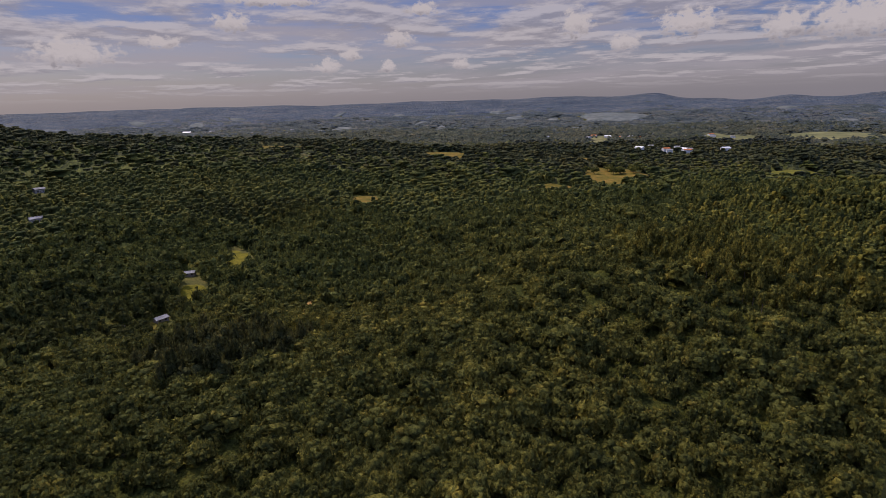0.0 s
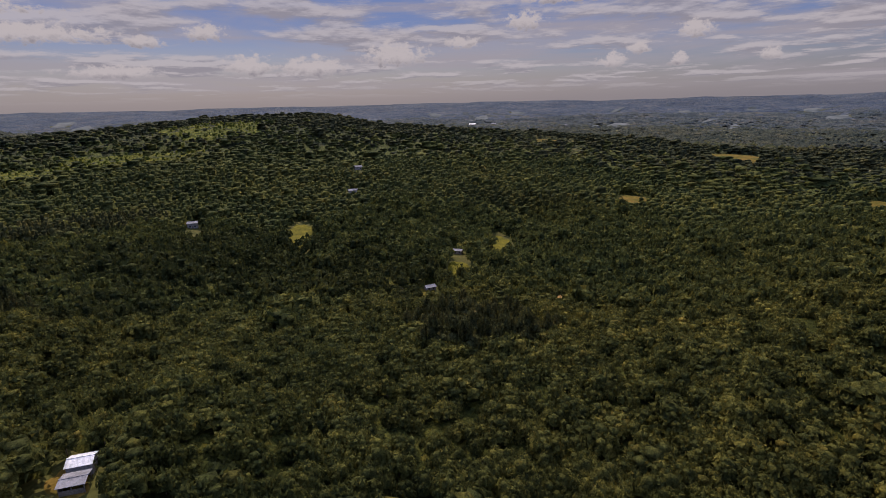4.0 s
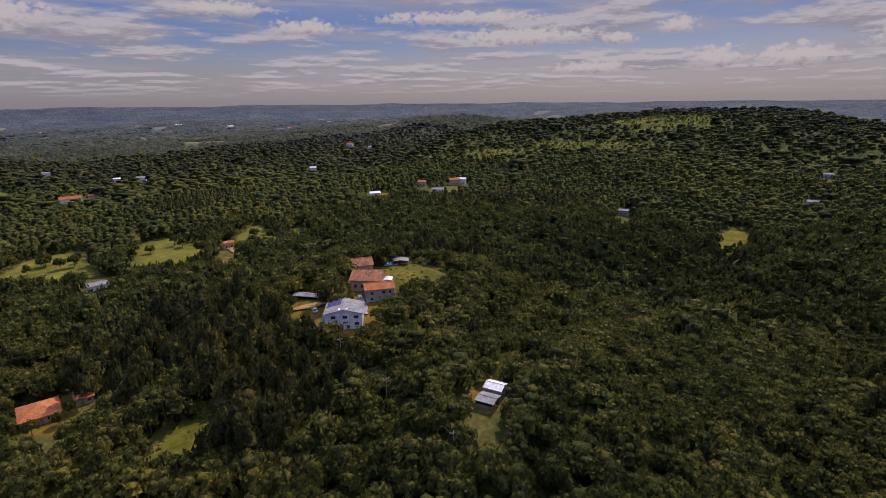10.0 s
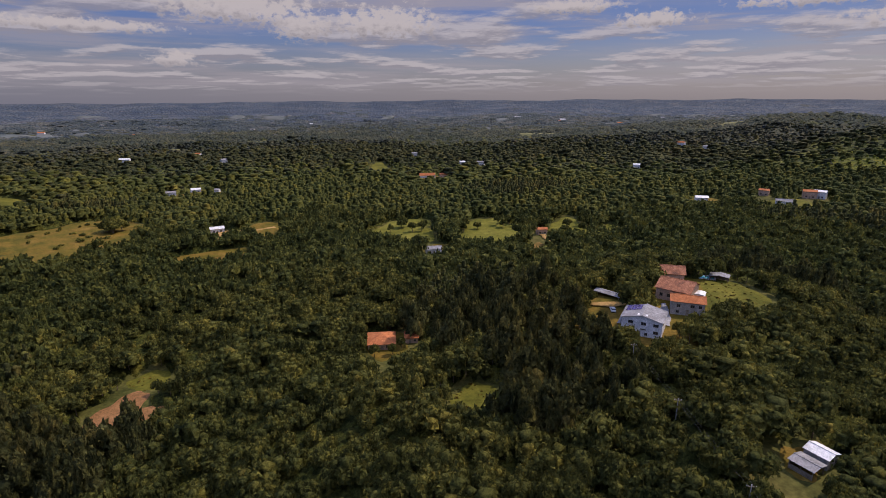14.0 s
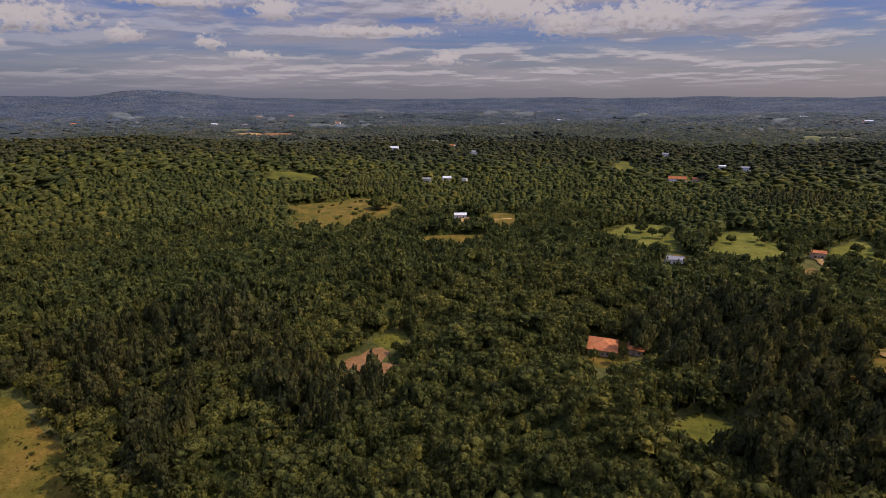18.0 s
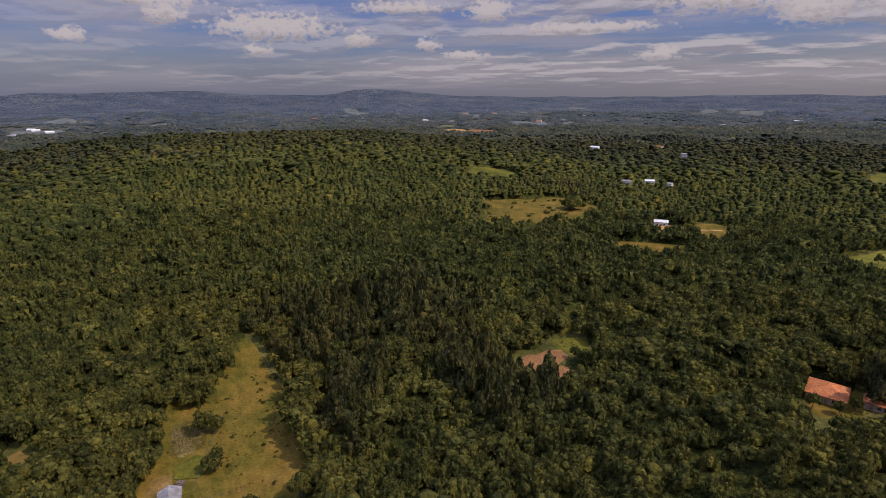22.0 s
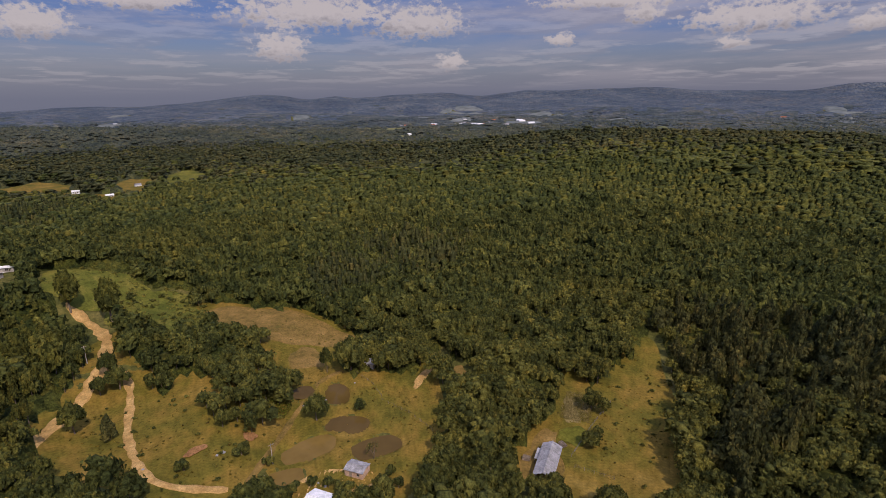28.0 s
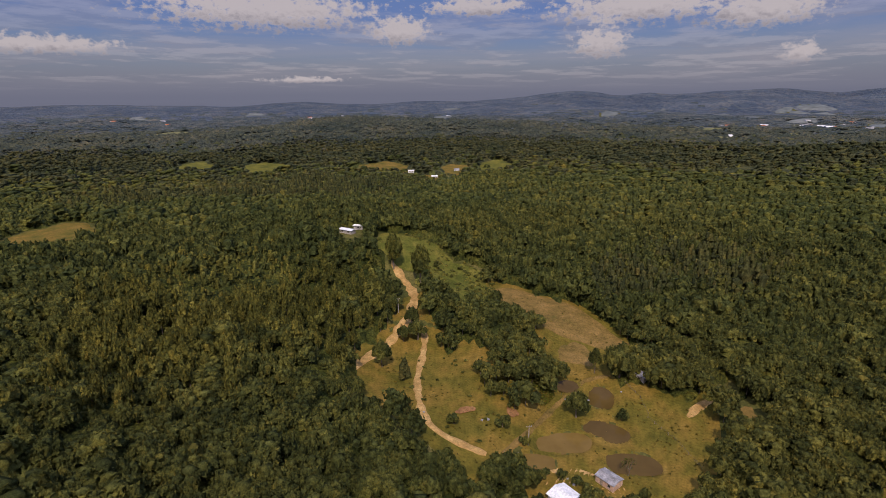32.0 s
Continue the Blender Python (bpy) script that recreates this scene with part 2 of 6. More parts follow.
# next four: distance haze put into the colour, duller and bluer in steps
M_DULL = leaves("haze_dulled_hill_foliage", (0.0337, 0.0402, 0.0205), (0.0593, 0.0638, 0.0308), (0.0929, 0.0904, 0.041), 0.05, 6.0)
M_MID = leaves("hazy_far_foliage", (0.0401, 0.0482, 0.0387), (0.061, 0.0678, 0.0531), (0.0903, 0.0894, 0.0666), 0.02, 7.0)
M_FAR = leaves("hazy_distant_foliage", (0.05, 0.062, 0.068), (0.068, 0.08, 0.088), (0.094, 0.102, 0.106), 0.012, 10.0)
M_HORIZON = leaves("hazy_horizon_foliage", (0.06, 0.074, 0.104), (0.075, 0.091, 0.123), (0.094, 0.11, 0.142), 0.004, 18.0)
M_BARK = surface("bark", [(0.3, (0.08, 0.06, 0.045)), (0.7, (0.19, 0.15, 0.11))], 0.8, 6.0)
M_SOIL = surface("forest_floor", [(0.3, (0.04, 0.044, 0.0112)), (0.5, (0.064, 0.062, 0.016)), (0.7, (0.095, 0.08, 0.024))], 0.05, 0.8)
M_GRASS = surface("dry_pasture", [(0.28, (0.0558, 0.0528, 0.00832)), (0.45, (0.0945, 0.073, 0.0115)), (0.58, (0.131, 0.0845, 0.0154)), (0.74, (0.171, 0.113, 0.0256))], 0.07, 1.1)
M_LAWN = surface("green_pasture", [(0.3, (0.0493, 0.0527, 0.00816)), (0.5, (0.085, 0.0808, 0.0116)), (0.7, (0.128, 0.111, 0.0177))], 0.05, 0.9)
M_MEADOW = surface("bright_meadow", [(0.3, (0.0679, 0.0718, 0.0103)), (0.5, (0.108, 0.103, 0.0154)), (0.7, (0.151, 0.136, 0.0257))], 0.05, 0.9)
M_BROOM = surface("yellow_flowering_scrub", [(0.3, (0.0595, 0.0564, 0.0068)), (0.5, (0.0978, 0.0863, 0.0085)), (0.7, (0.145, 0.12, 0.0136))], 0.12, 1.0, 0.9, 0.8, 0.5)
# far and horizon fields: haze put into the colour, bluer with distance
M_FARFIELD = surface("hazy_far_pasture", [(0.3, (0.075, 0.082, 0.036)), (0.55, (0.12, 0.115, 0.05)), (0.75, (0.17, 0.15, 0.07))], 0.008, 0.05)
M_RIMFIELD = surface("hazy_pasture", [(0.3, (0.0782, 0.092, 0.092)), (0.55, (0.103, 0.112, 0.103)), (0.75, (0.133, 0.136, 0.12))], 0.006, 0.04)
M_SCRUB = surface("scrubby_grass", [(0.3, (0.045, 0.0525, 0.00864)), (0.5, (0.075, 0.0777, 0.013)), (0.7, (0.12, 0.103, 0.0202))], 0.12, 1.3)
M_EARTH = surface("red_earth", [(0.28, (0.0672, 0.0588, 0.0134)), (0.42, (0.108, 0.0722, 0.0188)), (0.58, (0.15, 0.0941, 0.0269)), (0.78, (0.202, 0.13, 0.0437))], 0.12, 1.5)
M_ROAD = surface("dirt_road_surface", [(0.3, (0.211, 0.125, 0.0403)), (0.5, (0.297, 0.181, 0.063)), (0.7, (0.387, 0.249, 0.0966))], 0.2, 1.8)
M_WATER, n_, l_, b_ = material("muddy_water", 0.08)
l_.new(ramp_of(n_, l_, noise_of(n_, l_, 0.11, 3.0), [(0.3, (0.058, 0.036, 0.01)), (0.7, (0.078, 0.049, 0.014))]), b_.inputs["Base Color"])
b_.inputs["Specular IOR Level"].default_value = 0.03
bumped(n_, l_, b_, noise_of(n_, l_, 1.4, 3.0), 0.05, 0.05)
M_MUD, n_, l_, b_ = material("ochre_water", 0.12)
l_.new(ramp_of(n_, l_, noise_of(n_, l_, 0.11, 3.0), [(0.3, (0.095, 0.06, 0.015)), (0.7, (0.13, 0.082, 0.022))]), b_.inputs["Base Color"])
b_.inputs["Specular IOR Level"].default_value = 0.03
bumped(n_, l_, b_, noise_of(n_, l_, 1.4, 3.0), 0.05, 0.05)
M_LAKE = surface("lake_water", [(0.3, (0.16, 0.17, 0.20)), (0.7, (0.22, 0.23, 0.26))], 0.004, 0.02, 0.25, 0.0, spec=0.5)
M_WHITE = surface("white_render", [(0.3, (0.451, 0.451, 0.47)), (0.7, (0.607, 0.607, 0.613))], 0.5, 3.0, 0.8, 0.1, 0.01)
M_CONCRETE = surface("bare_concrete_wall", [(0.3, (0.22, 0.20, 0.18)), (0.7, (0.36, 0.33, 0.30))], 0.4, 3.0, 0.85, 0.1, 0.01)
M_BRICKISH = surface("clay_render", [(0.3, (0.34, 0.22, 0.15)), (0.7, (0.46, 0.32, 0.23))], 0.4, 3.0, 0.85, 0.1, 0.01)
M_TILE = surface("orange_clay_tiles", [(0.3, (0.27, 0.088, 0.034)), (0.7, (0.42, 0.155, 0.062))], 0.35, 4.0, 0.8, 0.3, 0.03)
M_OLDTILE = surface("weathered_clay_tiles", [(0.25, (0.10, 0.055, 0.04)), (0.5, (0.26, 0.11, 0.06)), (0.75, (0.40, 0.19, 0.11))], 0.5, 4.0, 0.85, 0.3, 0.03)
M_SHEET = surface("weathered_fibre_cement", [(0.3, (0.147, 0.14, 0.139)), (0.55, (0.228, 0.221, 0.224)), (0.75, (0.309, 0.302, 0.308))], 0.35, 3.0, 0.75, 0.1, 0.01)
M_ZINC = surface("bright_roof_sheet", [(0.3, (0.52, 0.515, 0.51)), (0.7, (0.62, 0.61, 0.6))], 0.3, 3.0, 0.45, 0.05, 0.01, 0.5)
M_GLASS, n_, l_, b_ = material("dark_window_glass", 0.08)
b_.inputs["Base Color"].default_value, b_.inputs["Specular IOR Level"].default_value = (0.018, 0.02, 0.024, 1), 0.6
M_SOLAR, n_, l_, b_ = material("solar_cells", 0.15)
l_.new(ramp_of(n_, l_, noise_of(n_, l_, 2.0, 2.0), [(0.4, (0.05, 0.045, 0.12)), (0.6, (0.09, 0.08, 0.20))]), b_.inputs["Base Color"])
b_.inputs["Specular IOR Level"].default_value = 0.6
M_POOL = surface("pool_water", [(0.3, (0.10, 0.42, 0.50)), (0.7, (0.2, 0.6, 0.66))], 0.5, 2.0, 0.1, 0.05, 0.02, 0.5)
M_WOOD = surface("weathered_wood", [(0.3, (0.14, 0.11, 0.08)), (0.7, (0.28, 0.23, 0.18))], 0.9, 8.0, 0.85, 0.2, 0.01)
M_CROP = surface("maize_stubble", [(0.3, (0.085, 0.068, 0.022)), (0.5, (0.13, 0.10, 0.036)), (0.7, (0.19, 0.145, 0.06))], 0.5, 4.0)
M_CLAY = surface("bare_orange_clay", [(0.3, (0.137, 0.0669, 0.0252)), (0.7, (0.223, 0.114, 0.0474))], 0.25, 2.0)
M_METAL = surface("galvanised_wire", [(0.3, (0.08, 0.08, 0.08)), (0.7, (0.13, 0.13, 0.13))], 2.0, 9.0, 0.5, 0.0)
M_RUBBER = surface("tyre_rubber", [(0.3, (0.02, 0.02, 0.02)), (0.7, (0.035, 0.035, 0.035))], 3.0, 20.0, 0.85, 0.0)

# ---- the lie of the land ----
def polar(az, r):
    """A place on the plan from the heading (degrees left of +y) and the distance from the drone."""
    return -math.sin(radians(az)) * r, math.cos(radians(az)) * r


SPOTS = []


def spot(az, r, z):
    """The ground passes height z here."""
    SPOTS.append((*polar(az, r), z, 0.22 * r + 12))


# valley farm with the ponds, and the low ground west of it
spot(67, 148, 0), spot(92, 165, 0), spot(92, 130, 0), spot(90, 215, 3), spot(60, 190, 1)
spot(114, 195, 6), spot(116, 240, 13), spot(122, 323, 32), spot(105, 260, 8), spot(75, 260, 6)
spot(135, 200, 22), spot(150, 300, 28), spot(135, 420, 22), spot(165, 160, 30)
# ridge with the houses
spot(21, 205, 4), spot(-4, 206, 15), spot(-15, 144, 25), spot(-52, 124, 38), spot(-37, 185, 37), spot(-39, 215, 39)
spot(0, 60, 18), spot(-130, 60, 26), spot(180, 90, 38), spot(40, 120, 4), spot(-22, 330, 19), spot(-11, 320, 18)
# wooded side valley and the hill behind it, falling away to the open valley
spot(-90, 290, 5), spot(-104, 289, 4), spot(-75, 270, 10), spot(-97, 380, 9), spot(-75, 380, 21), spot(-82, 520, 25)
spot(-82, 650, 33), spot(-76, 980, 86), spot(-70.5, 980, 84), spot(-65, 960, 80), spot(-58, 940, 72), spot(-60, 700, 44), spot(-47, 560, 28), spot(-39, 520, 24)
spot(-111, 500, 21), spot(-111, 880, 40), spot(-106, 900, 41), spot(-99, 930, 45), spot(-93, 920, 56), spot(-87, 920, 66), spot(-103, 120, 14)
spot(-116, 840, 30), spot(-119, 700, 21), spot(-122.5, 590, 9), spot(-124, 540, 7), spot(-120, 1020, 3), spot(-113, 1280, 5), spot(-100, 1400, 8), spot(-88, 1450, 14), spot(-72, 1500, 22)
# spur with the eucalyptus, and the valley floor behind it
spot(-144, 240, 40), spot(-153, 330, 41), spot(-125, 400, 24), spot(-132, 420, 29), spot(-140, 420, 31), spot(-149, 415, 40), spot(-158, 400, 48)
spot(-128, 560, 6), spot(-138, 590, 6), spot(-150, 610, 8), spot(-137, 800, 7), spot(-153, 800, 9), spot(-125, 1400, 0), spot(-140, 1500, 2), spot(-156, 1500, 4)
# farther hills beside it
spot(-46, 1520, 60), spot(-38, 1460, 36), spot(-54, 1300, 26), spot(-46, 1150, 16), spot(-42, 2150, 26), spot(-54, 1900, 34), spot(-88, 1950, 10)
# open country ahead and the long wooded hill
spot(-10, 680, 12), spot(-14, 850, 10), spot(-32, 800, 15), spot(10, 370, 11), spot(12, 430, 13), spot(21, 480, 15)
spot(14, 650, 12), spot(31, 1500, 10), spot(22, 900, 14), spot(33.5, 820, 29), spot(37, 880, 36), spot(42, 900, 45), spot(49, 920, 45), spot(55, 930, 45), spot(61, 940, 46)
spot(67, 920, 40), spot(73, 880, 30), spot(77, 840, 19), spot(83, 760, 6), spot(55, 500, 16), spot(66, 560, 15), spot(36, 1250, 3), spot(46, 1450, 4), spot(57, 1450, 4), spot(66, 1400, 3), spot(78, 1250, 2)
spot(92, 900, 4), spot(113, 690, 5), spot(132, 850, 8), spot(78, 2200, 6), spot(105, 1350, 4), spot(-20, 1600, 8), spot(0, 1300, 9)
# low hill beyond the farm, and the plain towards the lake
spot(122, 1700, 38), spot(114, 1680, 24), spot(131, 1650, 18), spot(121, 1250, 8), spot(122, 2250, 2), spot(108, 2150, 4), spot(136, 2200, 0), spot(140, 1100, 4), spot(150, 1700, 0)
SPOT = np.array(SPOTS)
RIM = []     # the ring of distant hills: heading, half-width in degrees, height over the rim
PONDS = []   # x, y, half-length, half-width, heading of the length, water level


def rim(az, wide, high):
    RIM.append((az, wide, high))


rim(-20, 45, 30), rim(-134, 4, 22), rim(-141, 1.8, 44), rim(-100, 20, 12), rim(62, 18, 60), rim(42, 3.5, 36), rim(81, 5, 34), rim(98, 4, 55), rim(130, 18, -22)
rim(-146, 1.8, 32), rim(-151.5, 2.2, 24), rim(-159, 4, 22), rim(53.5, 3.5, -22), rim(47, 2, -12), rim(65, 2.5, 10), rim(71, 2, 8)
rim(-148, 6, -44), rim(-155, 3.5, -14), rim(-140.8, 1.3, 16), rim(-151.8, 1.4, 14), rim(-122, 9, 12), rim(76.6, 2.0, -32), rim(94.2, 1.3, -24), rim(91.4, 1.0, 14)
rim(60, 2, 24), rim(54.5, 3, 14), rim(40.5, 3.5, 16), rim(133.6, 2, -22), rim(126, 2, 16), rim(119.5, 2.2, -20)


def inside(x, y, cx, cy, along, across, a):
    """Under 1 within the uneven oval whose length points along the heading a (radians)."""
    dx, dy = x - cx, y - cy
    u, v = (-np.sin(a) * dx + np.cos(a) * dy) / along, (np.cos(a) * dx + np.sin(a) * dy) / across
    th = np.arctan2(v, u)
    return np.hypot(u, v) / bay(th, cx, cy)


def bay(th, cx, cy):
    """The unevenness of an oval's outline."""
    return 1 + 0.10 * np.sin(3 * th + cx) + 0.07 * np.sin(5 * th + cy) + 0.04 * np.sin(9 * th + cx * 2)


def open_height(x, y):
    """Height of the ground before the ponds are dug, for numbers or arrays."""
    x, y = np.asarray(x, float), np.asarray(y, float)
    far = np.hypot(x, y)
    base = 4 + 40 * np.clip((far - 2300) / 2100, 0, 1)
    over, under = 0.12 * base, np.full(x.shape, 0.12)
    for sx, sy, sz, s in SPOT:
        w = 1 / (((x - sx) ** 2 + (y - sy) ** 2) / s**2 + 0.05) ** 2
        over, under = over + w * sz, under + w
    roll = np.sin(x * 0.011 + 1.3) * np.sin(y * 0.013 + 0.4) * 2.0 + np.sin(x * 0.0041 - y * 0.0032) * 5.0 * np.clip((far - 900) / 900, 0, 1)
    wave = np.sin(x * 0.0031 + np.sin(y * 0.0017) * 2) * np.sin(y * 0.0027 + 0.8) * 9.0 * np.clip((far - 1300) / 1500, 0, 1)
    wave = wave + np.sin(far * 0.0105 + 2.2 * np.sin(x * 0.0021 + 0.5) + 1.8 * np.sin(y * 0.0024 + 1.1)) * 7.0 * np.clip((far - 1500) / 800, 0, 1)
    az = np.degrees(np.arctan2(-x, y))
    edge = 20 + 2.5 * np.sin(az * 0.9) + 2.0 * np.sin(az * 0.37 + 1) + 1.0 * np.sin(az * 2.3)
    for ra, rw, rh in RIM:
        edge = edge + rh * np.exp(-0.5 * ((az - ra) / rw) ** 2)
    lift = np.clip((far - 3300) / 1200, 0, 1) ** 2 * np.where(az > 135, 0.45, 1.0)
    return over / under + roll * np.clip((far - 250) / 400, 0, 1) + wave * (1 - lift) + edge * lift


def pond(x, y, along, across, heading):
    PONDS.append((x, y, along, across, radians(heading), float(open_height(x, y)) - 0.3))


pond(-186.7, -23.8, 4.6, 4.4, 90), pond(-185.2, -10.8, 7.6, 4.6, 93), pond(-166.5, -7, 7.6, 5.2, 165), pond(-154.2, -19.3, 9.2, 5.4, 208)
pond(-151.8, 2.6, 8.8, 5.0, 17), pond(-140.6, -25.6, 5.8, 3.8, 10), pond(*polar(10.3, 367), 19, 7, 100)


def in_pond(x, y, px, py, pa, pb, ph):
    """Under 1 within the rounded oblong of a pond."""
    dx, dy = x - px, y - py
    u, v = (-np.sin(ph) * dx + np.cos(ph) * dy) / pa, (np.cos(ph) * dx + np.sin(ph) * dy) / pb
    th = np.arctan2(v, u)
    return (np.abs(u) ** 2.8 + np.abs(v) ** 2.8) ** (1 / 2.8) / (1 + 0.05 * np.sin(2 * th + px) + 0.03 * np.sin(5 * th + py))


def height(x, y):
    """Height of the ground with the ponds dug into it."""
    z = open_height(x, y)
    for px, py, pa, pb, ph, level in PONDS:
        d = in_pond(np.asarray(x, float), np.asarray(y, float), px, py, pa, pb, ph)
        z = np.where(d < 1.5, level + 0.3 + (z - level - 0.3) * np.clip((d - 1.05) / 0.45, 0, 1), z)
        z = np.where(d < 1.05, level + 0.3 - 1.2 * np.clip((1.05 - d) / 0.1, 0, 1), z)
    return z


def ground_at(x, y):
    return float(height(x, y))


# ---- ground: one sheet to the horizon ----
def link_mesh(name, verts, faces, mat, parent=None, smooth=False, label="", slots=None):
    """One mesh object from arrays of vertices and equal-sided faces; mat may be several, with the slot of each face."""
    verts, faces = np.asarray(verts, np.float32), np.asarray(faces, np.int32)
    me = bpy.data.meshes.new(name)
    k = faces.shape[1]
    me.vertices.add(len(verts))
    me.vertices.foreach_set("co", verts.ravel())
    me.loops.add(faces.size)
    me.loops.foreach_set("vertex_index", faces.ravel())
    me.polygons.add(len(faces))
    me.polygons.foreach_set("loop_start", np.arange(0, faces.size, k, dtype=np.int32))
    if smooth:
        me.polygons.foreach_set("use_smooth", np.ones(len(faces), bool))
    me.update(calc_edges=True)
    for one in mat if isinstance(mat, list) else [mat]:
        me.materials.append(one)
    if slots is not None:
        me.polygons.foreach_set("material_index", np.asarray(slots, np.int32))
    ob = new(name, me)
    ob.parent = parent
    if label:
        ob["label"] = label
    return ob


def grid_faces(rows, cols, wrap=False):
    i, j = np.meshgrid(np.arange(rows - 1), np.arange(cols if wrap else cols - 1), indexing="ij")
    k = (j + 1) % cols
    return np.stack([i * cols + j, i * cols + k, (i + 1) * cols + k, (i + 1) * cols + j], -1).reshape(-1, 4)


R_GRID = np.concatenate([np.linspace(0.01, 112, 28), np.linspace(114, 224, 56), np.linspace(228, 400, 40), np.geomspace(406, 4900, 95)])
A_GRID = np.linspace(0, 2 * math.pi, 540, endpoint=False)
rr, aa = np.meshgrid(R_GRID, A_GRID, indexing="ij")
gx, gy = -np.sin(aa) * rr, np.cos(aa) * rr
gv = np.stack([gx, gy, height(gx, gy)], -1).reshape(-1, 3)
ground = link_mesh("ground", gv, grid_faces(len(R_GRID), len(A_GRID), True), M_SOIL, smooth=True)
tagged(ground, "rolling wooded land with dry grass and soil between the trees", "ground", kind="structure")


# ---- woods ----
OPEN = []     # clearings: x, y, half-length along, half-width across, heading
STANDS = []   # stands of one kind: the same and the kind


def clearing(az, r, along, across, turn=0.0):
    OPEN.append((*polar(az, r), along, across, radians(az + turn)))


def stand(kind, az, r, along, across, turn=0.0):
    STANDS.append((kind, *polar(az, r), along, across, radians(az + turn)))


def leafy(rng, tris, lumps, shape, size):
    """Crown triangles (n, 3, 3) in a unit crown: scattered over the skins of several lumps that make up the crown."""
    out, buds = [], []
    per = max(tris // lumps, 1)
    for k in range(lumps):
        if shape == "dome":
            a, e = rng.uniform(0, 6.283), rng.uniform(-0.1, 1.0)
            q = 0.62 * math.sqrt(max(0, 1 - e * e * 0.8)) if k else 0.0
            c, rad = np.array([math.cos(a) * q, math.sin(a) * q, 0.55 + 0.25 * e]), rng.uniform(0.75, 1.2) * min(0.4, 1.08 / math.sqrt(lumps)) if k else 0.5
            flat = 0.75
        elif shape == "cone":
            h = (k + 0.5) / lumps
            a, q = rng.uniform(0, 6.283), (1 - h * 0.85) * 0.5
            c, rad = np.array([math.cos(a) * q, math.sin(a) * q, 0.22 + 0.68 * h]), 0.24 + 0.28 * (1 - h)
            flat = 0.7
        else:
            h = (k + 0.5) / lumps
            a, q = rng.uniform(0, 6.283), 0.35 * math.sin(math.pi * min(1, h * 0.8 + 0.2))
            c, rad = np.array([math.cos(a) * q, math.sin(a) * q, 0.40 + 0.52 * h]), rng.uniform(0.2, 0.34)
            flat = 0.8
        buds.append((c, rad, flat))
        for _ in range(per):
            nrm = rng.normal(size=3)
            nrm[2] = abs(nrm[2]) * 1.1 - 0.25
            nrm /= np.linalg.norm(nrm)
            p = c + nrm * rad * (1, 1, flat) * rng.uniform(0.9, 1.12)
            n2 = nrm + rng.normal(size=3) * 0.75
            t1 = np.cross(n2, rng.normal(size=3))
            t1 /= np.linalg.norm(t1)
            t2 = np.cross(n2 / np.linalg.norm(n2), t1)
            s = size * rng.uniform(0.6, 1.35)
            out.append([p + t1 * s, p + (-0.5 * t1 + 0.87 * t2) * s, p + (-0.5 * t1 - 0.87 * t2) * s])
    return np.array(out), buds


def puffs(rng, buds, sides, rings):
    """Rounded lumps: (vertices, triangles), a dome on every bud, uneven like clipped leaves."""
    verts, faces = [], []
    for c, rad, flat in buds:
        base, turn = len(verts), rng.uniform(0, 6.28)
        for k in range(rings):
            lift = -0.3 + 0.92 * k / (rings - 1) if rings > 1 else -0.05
            q = math.sqrt(max(0.05, 1 - lift * lift))
            for j in range(sides):
                a, s = turn + (j + 0.5 * (k % 2)) * 2 * math.pi / sides, rad * rng.uniform(0.85, 1.15)
                verts.append(c + np.array([math.cos(a) * q * s, math.sin(a) * q * s, lift * s * flat]))
        verts.append(c + np.array([rng.normal() * 0.1 * rad, rng.normal() * 0.1 * rad, rad * flat * rng.uniform(0.86, 1.0)]))
        for k in range(rings - 1):
            for j in range(sides):
                i, n = base + k * sides + j, base + k * sides + (j + 1) % sides
                faces += [(i, n, n + sides), (i, n + sides, i + sides)]
        top = base + rings * sides
        for j in range(sides):
            faces.append((top - sides + j, top - sides + (j + 1) % sides, top))
    return np.array(verts), np.array(faces)


KINDS = ("broadleaf", "pine", "eucalyptus", "evergreen")
SHAPES = {"broadleaf": "dome", "pine": "cone", "eucalyptus": "plume", "evergreen": "dome"}
FOLIAGE = {"broadleaf": M_BROAD, "pine": M_PINE, "eucalyptus": M_EUC, "evergreen": M_SHADY}
FARTHER = [M_SLOPE, M_DULL, M_MID, M_FAR, M_HORIZON]   # far woods, hills to horizon: a shaded copy, then colours with haze put in


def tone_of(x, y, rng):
    """Which of the shade and haze colours the far woods take here; neighbours mix along the borders."""
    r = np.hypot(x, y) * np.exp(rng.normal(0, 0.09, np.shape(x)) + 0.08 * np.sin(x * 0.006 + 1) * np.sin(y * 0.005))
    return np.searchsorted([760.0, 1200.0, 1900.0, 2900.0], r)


def stray(a):
    """How far the belts of woods wander in and out with the heading (radians)."""
    return 1 + 0.07 * np.sin(7 * a + 0.6) + 0.05 * np.sin(17 * a + 1.9) + 0.03 * np.sin(41 * a)


